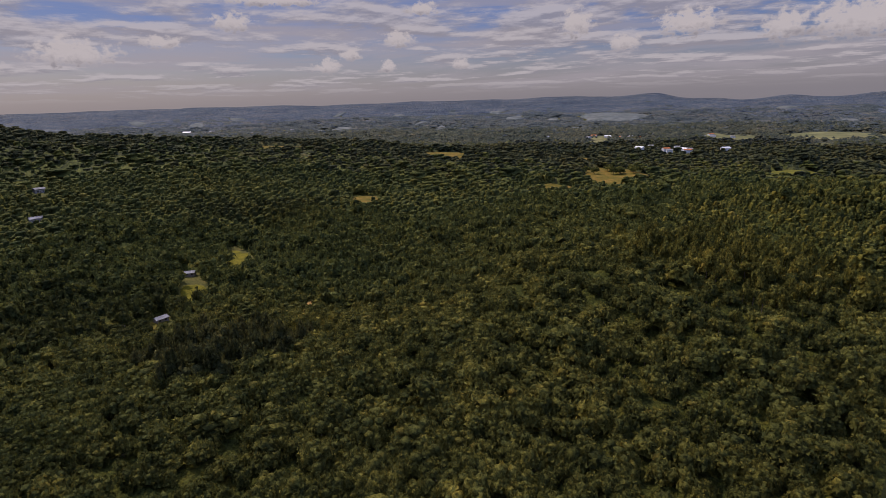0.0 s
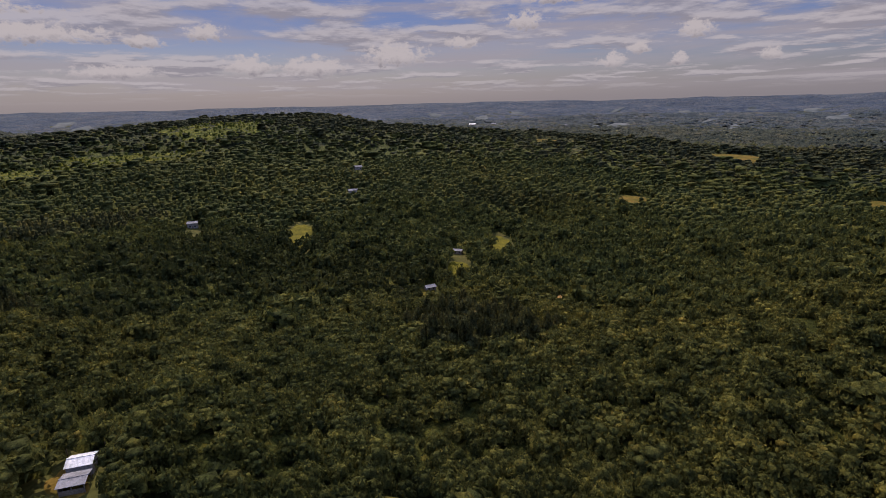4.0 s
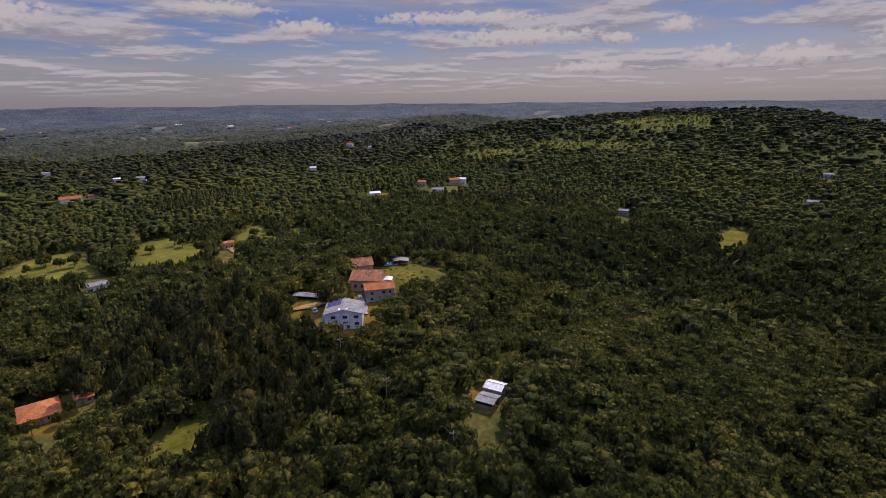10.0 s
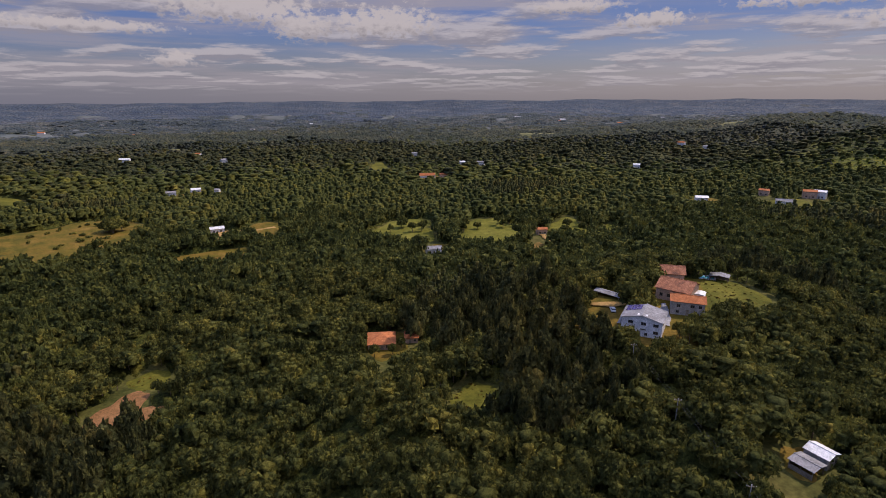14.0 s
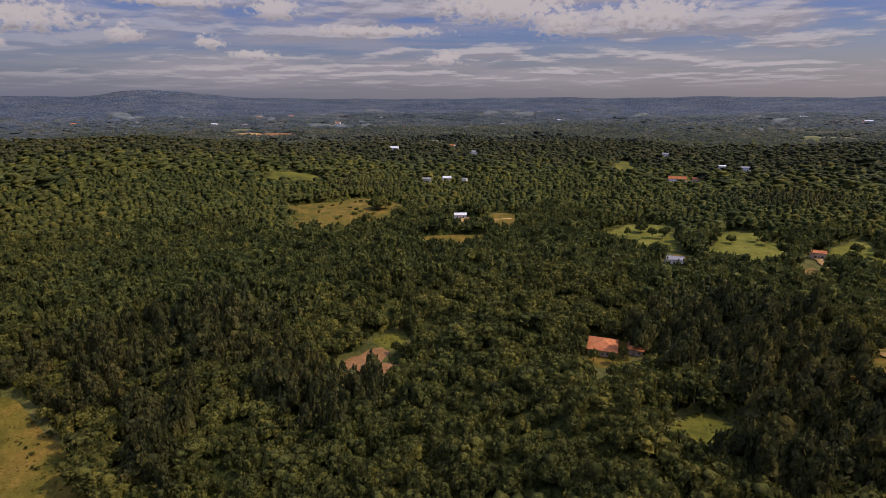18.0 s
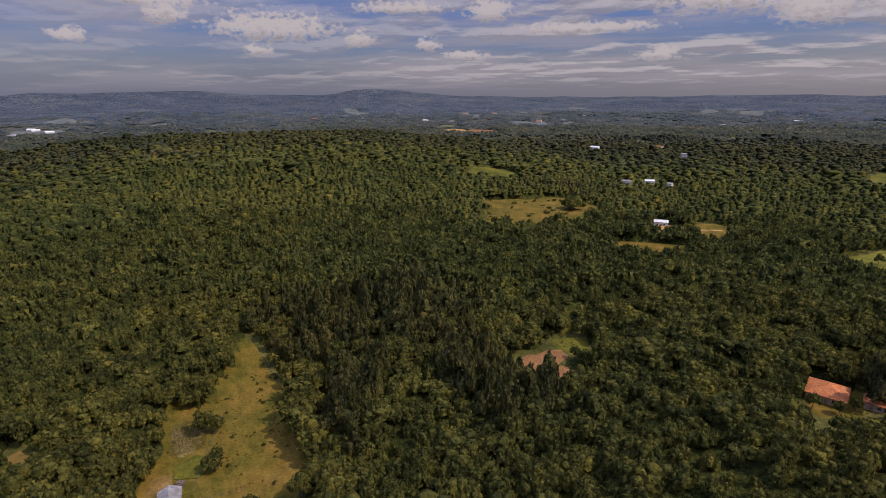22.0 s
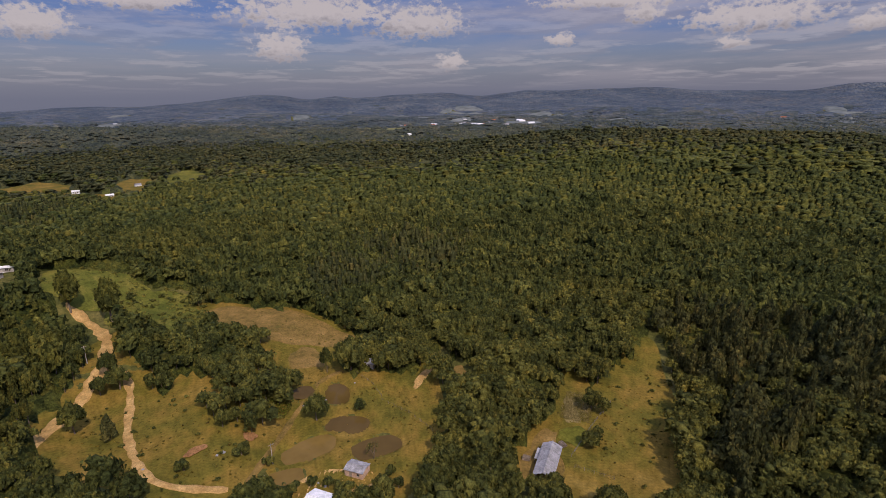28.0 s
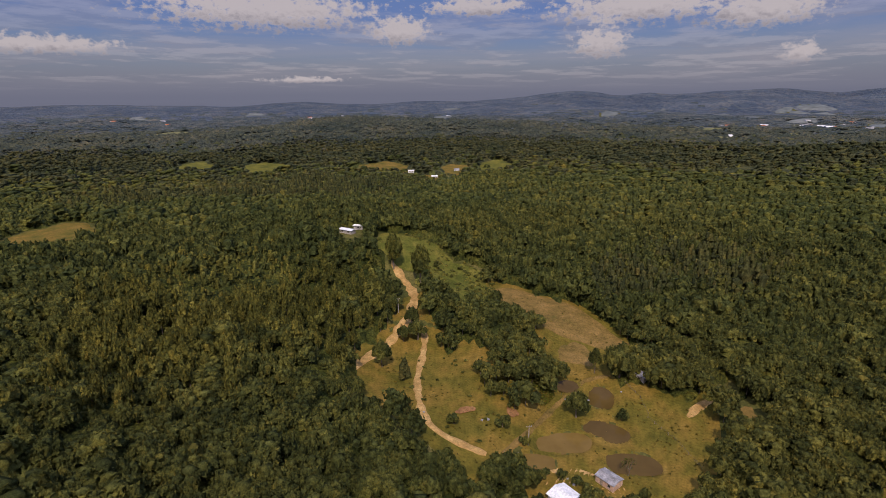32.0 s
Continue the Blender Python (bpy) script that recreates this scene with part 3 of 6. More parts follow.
def canopy(name, label, near, far, rows, mat, lift):
    """The closed leaf cover under the crowns: a rough sheet over the wooded ground that dips below it in the clearings."""
    rng = np.random.default_rng(int(near))
    r, a = np.meshgrid(np.geomspace(near, far, rows), np.radians(np.linspace(-164, 164, 520)), indexing="ij")
    r = r * (1 + rng.uniform(-0.3, 0.3, r.shape) * (np.log(far / near) / rows))
    r = np.minimum(r * stray(a), 4890)
    x, y = -np.sin(a) * r, np.cos(a) * r
    wood = kinds_of(x, y, 3.6) >= 0
    z = height(x, y) + np.where(wood, lift * (rng.uniform(0.7, 1.2, r.shape) if near < 1000 else rng.uniform(0.9, 1.08, r.shape)), -1.2)
    faces = grid_faces(rows, 520)
    slots = tone_of(x, y, rng).ravel()[faces[:, 0]] if isinstance(mat, list) else None
    tagged(link_mesh(name, np.stack([x, y, z], -1).reshape(-1, 3), faces, mat, smooth=True, slots=slots), label, "woods", kind="stuff")


def kinds_of(x, y, margin=2.2):
    """The number of the kind in KINDS, -1 for open ground."""
    kind = np.zeros(x.shape, int)
    luck = np.random.default_rng(77).uniform(0, 1, x.shape)
    for k, *oval in STANDS:
        near = np.nonzero(np.hypot(x - oval[0], y - oval[1]) < 1.5 * max(oval[2:4]))
        luck_ = luck[near]
        hit = (inside(x[near], y[near], *oval) < 0.62 + 0.55 * luck_) & (luck_ < (0.8 if k == "pine" else 0.93))
        kind[tuple(q[hit] for q in near)] = KINDS.index(k)
    for oval in OPEN:
        edge = 1.0 + margin / oval[3]
        near = np.nonzero((np.abs(x - oval[0]) < 1.25 * edge * max(oval[2:4])) & (np.abs(y - oval[1]) < 1.25 * edge * max(oval[2:4])))
        hit = inside(x[near], y[near], *oval) < edge
        kind[tuple(q[hit] for q in near)] = -1
    return kind


def plant(near, far, gap, seed):
    """Places on a jittered ring grid: x, y, kind."""
    rng = np.random.default_rng(seed)
    xs, ys = [], []
    r = near
    while r < far:
        n = int(2 * math.pi * r / gap)
        a = (np.arange(n) + rng.uniform(-0.45, 0.45, n)) * 2 * math.pi / n
        q = r + rng.uniform(-0.48, 0.48, n) * gap
        q = q * stray(a)
        xs.append(-np.sin(a) * q), ys.append(np.cos(a) * q)
        r += gap * 0.92
    x, y = np.concatenate(xs), np.concatenate(ys)
    az = np.degrees(np.arctan2(-x, y))
    keep = np.abs(az) < 163
    x, y = x[keep], y[keep]
    return x, y, kinds_of(x, y), rng


def grow(name, label, x, y, kind, rng, which, lumps, sides, rings, width, tall, tris=0, leaf=0.06, variants=9, toned=False):
    """One mesh of many crowns of one kind: rounded lumps, and loose leaf clumps over them where tris is given."""
    pick = kind == which
    x, y = x[pick], y[pick]
    if not len(x):
        return
    key = KINDS[which]
    z = height(x, y)
    size = rng.lognormal(0, 0.25, len(x)) * np.where(rng.uniform(0, 1, len(x)) < 0.05, 1.4, 1.0)
    size = size * (1 + 0.22 * np.sin(x * 0.071 + 2 * np.sin(y * 0.043)) * np.sin(y * 0.063 + 1.5 * np.sin(x * 0.037)))
    w, h = width * size * rng.uniform(0.85, 1.15, len(x)), tall * np.sqrt(size) * rng.uniform(0.8, 1.2, len(x))
    turn = rng.uniform(0, 6.283, len(x))
    form = rng.integers(0, variants, len(x))
    tone = tone_of(x, y, rng) if toned else np.zeros(len(x), int)
    forms = [leafy(rng, max(tris, lumps), lumps, SHAPES[key], leaf) for _ in range(variants)]
    lumpy = [puffs(rng, [(c, r * (0.86 if tris else 1.0), q) for c, r, q in buds], sides, rings) for _, buds in forms]
    for layer in ("lumps", "leaves") if tris else ("lumps",):
        parts, faces, slots, count = [], [], [], 0
        for v in range(variants):
            t, f = lumpy[v] if layer == "lumps" else (forms[v][0].reshape(-1, 3), np.arange(forms[v][0].size // 3).reshape(-1, 3))
            s = form == v
            c, n = np.cos(turn[s])[:, None], np.sin(turn[s])[:, None]
            X = (t[None, :, 0] * c - t[None, :, 1] * n) * w[s, None] + x[s, None]
            Y = (t[None, :, 0] * n + t[None, :, 1] * c) * w[s, None] + y[s, None]
            Z = t[None, :, 2] * h[s, None] + z[s, None]
            parts.append(np.stack([X, Y, Z], -1).reshape(-1, 3))
            faces.append((f[None] + (count + np.arange(s.sum()) * len(t))[:, None, None]).reshape(-1, 3))
            slots.append(np.repeat(tone[s], len(f)))
            count += s.sum() * len(t)
        ob = link_mesh(name if layer == "lumps" else name + "_leaves", np.concatenate(parts), np.concatenate(faces), FARTHER if toned else FOLIAGE[key], smooth=layer == "lumps",
                       slots=np.concatenate(slots) if toned else None)
        tagged(ob, label if layer == "lumps" else "loose outer leaves of " + label, "woods", kind="stuff")


def open_patch(name, label, az, r, along, across, mat, turn=0.0, lift=0.0, category="field", clear=True, kind="structure"):
    """A clearing in the woods with its own cover, laid over the ground with an uneven outline."""
    if r > 300 and clear:   # trees in front hide the near edge, so the open ground runs on under their line
        along, r = along + (0.022 if r < 1250 else 0.032) * r, r - 0.02 * r
    if clear:
        clearing(az, r, along, across, turn)
    cx, cy = polar(az, r)
    a, rings, n = radians(az + turn), 26 if r < 260 and along > 12 else 10 if r < 900 else 5, 96 if r < 260 and across > 12 else 44 if r < 900 else 28
    th = np.linspace(0, 2 * math.pi, n, endpoint=False)
    q, t = np.meshgrid(np.linspace(0.02, 1.0, rings), th, indexing="ij")
    q = q * bay(t, cx, cy)
    u, v = q * np.cos(t) * along, q * np.sin(t) * across
    x, y = cx - np.sin(a) * u + np.cos(a) * v, cy + np.cos(a) * u + np.sin(a) * v
    z = height(x, y) + (lift or (0.10 if r < 260 else 0.0018 * r))
    z[-1] -= 0.15 + 0.003 * max(r - 260, 0)
    ob = link_mesh(name, np.stack([x, y, z], -1).reshape(-1, 3), grid_faces(rings, n, True), mat, smooth=True)
    return tagged(ob, label, category, kind=kind)


DRY, LAWN = "dry yellowish pasture among the woods", "bright green pasture among the woods"
# side valley and hill
open_patch("pasture", "sunlit yellow-green clearing on the hillside", -75.3, 390, 30, 9, M_BROOM)
open_patch("pasture", "sunlit yellow-green clearing in the valley", -97.3, 378, 20, 7.5, M_BROOM)
open_patch("pasture", "small yellow clearing among dark trees", -92.5, 330, 4, 8, M_BROOM)
open_patch("pasture", DRY, -111, 505, 24, 14, M_GRASS), open_patch("pasture", DRY, -88.5, 288, 6, 6, M_GRASS)
open_patch("pasture", DRY, -103, 880, 26, 45, M_GRASS), open_patch("pasture", DRY, -104, 287, 5, 4, M_ROAD)
# ridge houses
open_patch("lawn", "mown lawn on the ridge behind the houses", -42, 221, 19, 12, M_LAWN)
open_patch("yard", "trodden grass round the ridge houses", -37.6, 204, 27, 9.0, M_GRASS)
open_patch("yard", "worn grass yard beside the white house", -29.4, 194, 12, 8, M_GRASS)
open_patch("sand_heap", "pale sand spread on the yard", -30.4, 196, 2.4, 6.5, M_ROAD, lift=0.75, category="sand", clear=False)
open_patch("lawn", "small green lawn among tall pines", -16, 141, 9, 8, M_LAWN)
open_patch("lawn", "strip of grass beside the pines", -12.5, 168, 5, 10, M_GRASS)
open_patch("yard", "bare yard round the orange-roofed house", -5, 199, 13, 10, M_GRASS)
open_patch("yard", "grass beside the red-roofed outbuilding", -9.5, 192, 5, 5, M_LAWN)
open_patch("yard", "trampled ground round the sheds", -50.5, 121, 6.5, 4.0, M_GRASS)
clearing(-33.4, 173, 7, 8), clearing(-50.6, 113, 7, 5.5), clearing(-29.8, 184, 10, 7.5), clearing(-4.6, 182, 14, 7.5), clearing(-7.8, 186, 9, 5), clearing(-16, 135, 6, 7), clearing(22.6, 192, 10, 8), clearing(122.2, 306, 14, 7)
# green meadows ahead
open_patch("meadow", LAWN, -7.5, 392, 36, 24, M_MEADOW), open_patch("meadow", LAWN, -17, 382, 36, 22, M_MEADOW)
open_patch("meadow", LAWN, -25.5, 392, 24, 14, M_MEADOW), open_patch("meadow", LAWN, -30, 388, 10, 9, M_MEADOW)
open_patch("yard", "pale bare yard", -22.5, 336, 10, 6, M_EARTH), open_patch("yard", "pale bare yard", -11.5, 335, 7, 9, M_GRASS)
open_patch("meadow", DRY, 24, 476, 42, 52, M_GRASS, 20), open_patch("meadow", DRY, 27, 418, 22, 24, M_GRASS)
open_patch("meadow", DRY, 13, 372, 13, 30, M_GRASS, 12), open_patch("meadow", DRY, 7, 440, 18, 14, M_GRASS)
open_patch("yard", "pale earth yard beside the long shed", 10.6, 432, 6, 17, M_ROAD)
open_patch("meadow", DRY, 13, 650, 14, 26, M_GRASS), open_patch("meadow", DRY, -5, 830, 60, 16, M_LAWN)
open_patch("meadow", DRY, -10.2, 690, 14, 30, M_EARTH), open_patch("meadow", DRY, 30, 640, 22, 40, M_LAWN)
open_patch("yard", "bare red earth between the trees", 23.4, 203, 15, 7.5, M_CLAY, -35), open_patch("yard", "bare red earth track between the trees", 20.8, 198, 4.5, 9, M_CLAY, lift=0.16), open_patch("pasture", DRY, 20, 222, 8, 8, M_LAWN)
open_patch("quarry", "pale orange earthworks on a far slope", 31, 1590, 60, 75, M_CLAY), open_patch("quarry", "pale orange earthworks on a far slope", 34, 1640, 30, 60, M_ROAD)
open_patch("yard", "open yard round distant houses", -45.5, 512, 16, 22, M_LAWN), open_patch("yard", "open yard round distant houses", -38.5, 505, 20, 15, M_GRASS)
# long field with the barn
open_patch("pasture", "long dry pasture beside the pine wood", 57.6, 178, 47, 12.5, M_GRASS), open_patch("pasture", DRY, 63, 160, 30, 10, M_GRASS, 10)
open_patch("yard", "bare earth yard round the long barn", 68, 147, 15, 6.5, M_EARTH, -8)
open_patch("maize_plot", "pale maize stubble plot in rows", 64.3, 177, 11, 6.0, M_CROP, -6)
open_patch("kitchen_garden", "green vegetable rows behind the barn", 64.5, 160, 5, 5, M_LAWN, clear=False, lift=0.5)
open_patch("farmland", "dry grass and soil of the valley farm", 101, 205, 95, 72, M_GRASS, clear=False, lift=0.05, category="ground")
open_patch("farmland", "dry grass and soil round the barn field", 61, 178, 62, 30, M_GRASS, clear=False, lift=0.05, category="ground")
open_patch("farmland", "dry grass and soil of the ridge", -36, 195, 50, 32, M_GRASS, clear=False, lift=0.05, category="ground")
# pond farm
open_patch("pasture", "dry grass banks round the fish ponds", 93.5, 166, 36, 29, M_GRASS), open_patch("pasture", DRY, 110.5, 168, 36, 20, M_GRASS, 4)
open_patch("pasture", DRY, 85, 158, 30, 10, M_GRASS, -10), open_patch("pasture", DRY, 98, 208, 22, 11, M_GRASS, 12)
open_patch("pasture", "brown dry hillside field above the trees", 99.8, 247, 43, 15.5, M_EARTH, -125, lift=0.18), open_patch("pasture", "green scrubby slope with low bushes", 110.5, 275, 24, 20, M_SCRUB)
open_patch("pasture", "green scrub on the hilltop above the road", 115.5, 301, 9, 22, M_SCRUB), open_patch("pasture", DRY, 118, 178, 24, 12, M_GRASS)
open_patch("path", "bare sandy path between trees", 83, 190, 10, 2.0, M_ROAD, -25), open_patch("pasture", "dry brown corner of the hillside field", 96.4, 213, 10, 9, M_EARTH, lift=0.14)
open_patch("clay_plot", "small bare clay plot", 78.6, 190, 7, 3.5, M_EARTH), open_patch("yard", "pale earth yard round the farm roofs", 94.5, 137, 6, 14, M_ROAD)
open_patch("clay_bank", "scraped orange clay bank", 109.4, 160, 4, 1.6, M_CLAY, -60, clear=False, lift=0.6)
open_patch("clay_bank", "scraped orange clay bank", 103.6, 164, 2.2, 2.2, M_CLAY, clear=False, lift=0.6)
# beyond the farm
open_patch("pasture", DRY, 149.5, 455, 60, 30, M_GRASS), open_patch("pasture", LAWN, 130.5, 838, 66, 36, M_LAWN), open_patch("pasture", LAWN, 137, 930, 66, 28, M_LAWN)
open_patch("pasture", DRY, 118.3, 822, 44, 40, M_GRASS), open_patch("pasture", DRY, 110.7, 790, 44, 22, M_GRASS), open_patch("pasture", LAWN, 106.3, 820, 46, 26, M_LAWN)
open_patch("pasture", DRY, 113.5, 715, 10, 22, M_GRASS), open_patch("pasture", DRY, 86, 640, 16, 14, M_GRASS), open_patch("pasture", DRY, 81, 620, 12, 26, M_EARTH)
# the open valley
open_patch("pasture", "golden pasture with clumps of trees", -137.3, 752, 74, 42, M_GRASS), open_patch("pasture", LAWN, -153.8, 790, 30, 40, M_LAWN)
open_patch("pasture", DRY, -131.7, 632, 10, 20, M_GRASS), open_patch("pasture", DRY, -126, 848, 24, 18, M_GRASS), open_patch("pasture", DRY, -120, 820, 26, 40, M_GRASS)
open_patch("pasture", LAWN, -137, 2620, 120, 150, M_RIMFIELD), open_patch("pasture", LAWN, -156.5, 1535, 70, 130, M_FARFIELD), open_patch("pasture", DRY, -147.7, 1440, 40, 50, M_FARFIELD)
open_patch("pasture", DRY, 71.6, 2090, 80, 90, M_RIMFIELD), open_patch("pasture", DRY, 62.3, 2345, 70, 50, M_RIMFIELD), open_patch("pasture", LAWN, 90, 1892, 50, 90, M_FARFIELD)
open_patch("lake", "pale lake on the horizon", 153, 3650, 500, 620, M_LAKE, lift=4.0, category="lake", clear=False)
# scattered far fields
rf = np.random.default_rng(11)
for k in range(230):
    az_, r_ = rf.uniform(-160, 160), 800 * (4.6 ** rf.uniform(0, 1) ** 0.7)
    if -126 < az_ < -52 and r_ < 1500 or 32 < az_ < 80 and r_ < 1300 or 80 < az_ < 104 and r_ < 1000 or -52 < az_ < 32 and r_ < 1200 and k % 3:
        continue
    s_ = rf.uniform(0.35, 1.0) * (12 + r_ * 0.02)
    # past 1150 m the field colours have haze put into them
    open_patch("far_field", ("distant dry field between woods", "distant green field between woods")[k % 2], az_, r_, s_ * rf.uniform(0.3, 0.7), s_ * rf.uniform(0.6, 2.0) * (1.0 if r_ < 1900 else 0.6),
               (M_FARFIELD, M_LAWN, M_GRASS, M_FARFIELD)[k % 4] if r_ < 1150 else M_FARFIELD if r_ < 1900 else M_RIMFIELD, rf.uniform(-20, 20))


def lane(points, free):
    """Keeps the woods off a way given by headings and distances."""
    for (a0, r0), (a1, r1) in zip(points, points[1:]):
        n = max(int(math.dist(polar(a0, r0), polar(a1, r1)) / 5), 1)
        for k in range(n):
            s = k / n
            clearing(a0 + (a1 - a0) * s, r0 + (r1 - r0) * s - 3.5, free + 2.5, free)


UPPER_ROAD = [(117.6, 284), (117.2, 275), (115.8, 265), (115.3, 249), (115.7, 239), (116.1, 226), (118, 212), (119.6, 204), (121.5, 196), (124.6, 180), (130, 165)]
FARM_TRACK = [(115.9, 228), (114.2, 218), (114.4, 206), (115.4, 181), (115.2, 168), (114.8, 156), (113.5, 147), (110.1, 142), (106, 140)]
lane(UPPER_ROAD[:-2], 4.0), lane(FARM_TRACK, 4.0)
# stands of one kind
stand("pine", -15.5, 222, 50, 33), stand("pine", -24, 164, 40, 22), stand("pine", -21, 127, 12, 12), stand("pine", -31, 138, 18, 10), stand("pine", 43, 232, 42, 62)
stand("pine", -95, 215, 32, 40), stand("pine", 28, 175, 30, 24), stand("pine", 46, 170, 30, 12), stand("pine", -45, 270, 26, 40)
stand("eucalyptus", -152, 300, 100, 62), stand("eucalyptus", -146, 250, 30, 32), stand("eucalyptus", 136, 232, 72, 66), stand("eucalyptus", 121, 250, 30, 13)
stand("eucalyptus", -52, 690, 34, 70), stand("eucalyptus", -60.5, 740, 46, 80), stand("eucalyptus", -68.5, 830, 60, 80), stand("pine", -64, 1060, 50, 90), stand("pine", -76, 1060, 40, 90), stand("pine", 132, 610, 120, 200), stand("pine", 92, 292, 34, 22)
stand("pine", -52, 430, 26, 90), stand("pine", 84, 330, 40, 40), stand("pine", -140, 560, 26, 130), stand("pine", -20, 560, 60, 60), stand("pine", 22, 570, 20, 40)
# dark trees where the side valley lies in shade; their colour carries it
stand("evergreen", -66, 330, 62, 88), stand("evergreen", -84, 300, 40, 46), stand("evergreen", -56, 262, 28, 32), stand("evergreen", -100, 470, 30, 60)
stand("broadleaf", 104, 196, 22, 13), stand("broadleaf", 106, 226, 10, 24)

for az_, r_, along_, across_ in ((-52, 690, 30, 66), (-60.5, 740, 42, 76), (-68.5, 830, 54, 76)):
    open_patch("young_plantation", "bright green closed cover of a young plantation", az_, r_, along_, across_, M_ROWS, lift=6.3, category="plantation", clear=False, kind="stuff")


# ---- water in the ponds ----
for k, (px, py, pa, pb, ph, level) in enumerate(PONDS):
    th = np.linspace(0, 2 * math.pi, 60, endpoint=False)
    q, t = np.meshgrid(np.array([0.02, 0.5, 1.03]), th, indexing="ij")
    q = q / (np.abs(np.cos(t)) ** 2.8 + np.abs(np.sin(t)) ** 2.8) ** (1 / 2.8)
    u, v = q * np.cos(t) * pa, q * np.sin(t) * pb
    x, y = px - np.sin(ph) * u + np.cos(ph) * v, py + np.cos(ph) * u + np.sin(ph) * v
    tagged(link_mesh("pond_water", np.stack([x, y, np.full_like(x, level)], -1).reshape(-1, 3), grid_faces(3, 60, True), M_MUD if k in (3, 5, 6) else M_WATER),
           ("still ochre water of a shallow fish pond" if k in (3, 5, 6) else "still dark brown water of a fish pond"), "pond", kind="structure")


# ---- roads ----
def road(name, label, points, wide, mat, lift=0.22):
    """A draped ribbon along headings and distances, with a slightly wandering edge."""
    p = np.array([polar(a, r) for a, r in points])
    s = np.r_[0, np.cumsum(np.linalg.norm(np.diff(p, axis=0), axis=1))]
    k = np.linspace(0, s[-1], max(int(s[-1] / 2.0), 4))
    x, y = np.interp(k, s, p[:, 0]), np.interp(k, s, p[:, 1])
    soft = np.ones(7) / 7
    xs, ys = np.convolve(np.pad(x, 3, "edge"), soft, "valid"), np.convolve(np.pad(y, 3, "edge"), soft, "valid")
    dx, dy = np.gradient(xs), np.gradient(ys)
    n = np.hypot(dx, dy) + 1e-9
    w = wide / 2 * (1 + 0.2 * np.sin(k * 0.31 + s[-1]) + 0.14 * np.sin(k * 0.83) + 0.1 * np.sin(k * 2.1))
    rows = []
    for f in (-1.15, -1, -0.45, 0, 0.45, 1, 1.15):
        X, Y = xs - dy / n * w * f, ys + dx / n * w * f
        Z = height(X, Y) + lift + (-0.35 if abs(f) > 1.1 else 0.04 if abs(f) in (0, 1) else -0.03)
        rows.append(np.stack([X, Y, Z], -1))
    v = np.stack(rows, 1).reshape(-1, 3)
    return tagged(link_mesh(name, v, grid_faces(len(k), 7), mat, smooth=True), label, "road", kind="structure")


road("dirt_road", "sunlit pale orange dirt road beside the eucalyptus", UPPER_ROAD, 4.2, M_ROAD)
road("farm_track", "rutted clay track curving down to the farm", FARM_TRACK, 2.6, M_ROAD)
road("farm_track", "grassy wheel track between the ponds", [(105, 141), (103.2, 148), (100.4, 163), (98, 178), (95, 196), (92, 200)], 1.8, M_EARTH)
road("dirt_road", "far pale track between trees", [(-24.5, 345), (-23, 365), (-21.8, 400), (-22, 440)], 4, M_ROAD, 0.8)
road("dirt_road", "pale track beside the long shed", [(13, 430), (9, 428), (6, 436)], 4, M_ROAD, 0.8)
road("path", "paved strip between the ridge houses", [(-36.6, 180), (-36.4, 192), (-35.9, 203)], 2.2, M_SHEET, 0.45)


# ---- building blocks ----
def part(name, bm, mat, parent, label=""):
    me = bpy.data.meshes.new(name)
    bm.to_mesh(me)
    bm.free()
    me.materials.append(mat)
    ob = new(name, me)
    ob.parent = parent
    if label:
        ob["label"] = label
    return ob


def box(bm, x0, x1, y0, y1, z0, z1, m=None):
    vs = [bm.verts.new(m @ Vector((x, y, z)) if m else (x, y, z)) for x in (x0, x1) for y in (y0, y1) for z in (z0, z1)]
    for f in ((0, 1, 3, 2), (4, 6, 7, 5), (0, 4, 5, 1), (2, 3, 7, 6), (0, 2, 6, 4), (1, 5, 7, 3)):
        bm.faces.new([vs[k] for k in f])
    return vs


def boxed(*spans):
    bm = bmesh.new()
    for s in spans:
        box(bm, *s)
    return bm


def ribbed(length, run, drop, rib, thick=0.07):
    """A roof slope with ribs: from the ridge (x=0) out to x=run and down by drop, along y from -length/2."""
    bm = bmesh.new()
    n = max(int(length / rib), 2)
    top, low = [], []
    for k in range(n * 2 + 1):
        y, up = -length / 2 + length * k / (n * 2), 0.06 if k % 2 else 0.0
        top.append((bm.verts.new((0, y, up)), bm.verts.new((run, y, up - drop))))
        low.append((bm.verts.new((0, y, up - thick)), bm.verts.new((run, y, up - drop - thick))))
    for k in range(n * 2):
        bm.faces.new((top[k][0], top[k][1], top[k + 1][1], top[k + 1][0]))
        bm.faces.new((low[k][0], low[k + 1][0], low[k + 1][1], low[k][1]))
        bm.faces.new((top[k][1], low[k][1], low[k + 1][1], top[k + 1][1]))
        bm.faces.new((top[k][0], top[k + 1][0], low[k + 1][0], low[k][0]))
    for k in (0, -1):
        bm.faces.new((top[k][0], low[k][0], low[k][1], top[k][1]))
    return bm


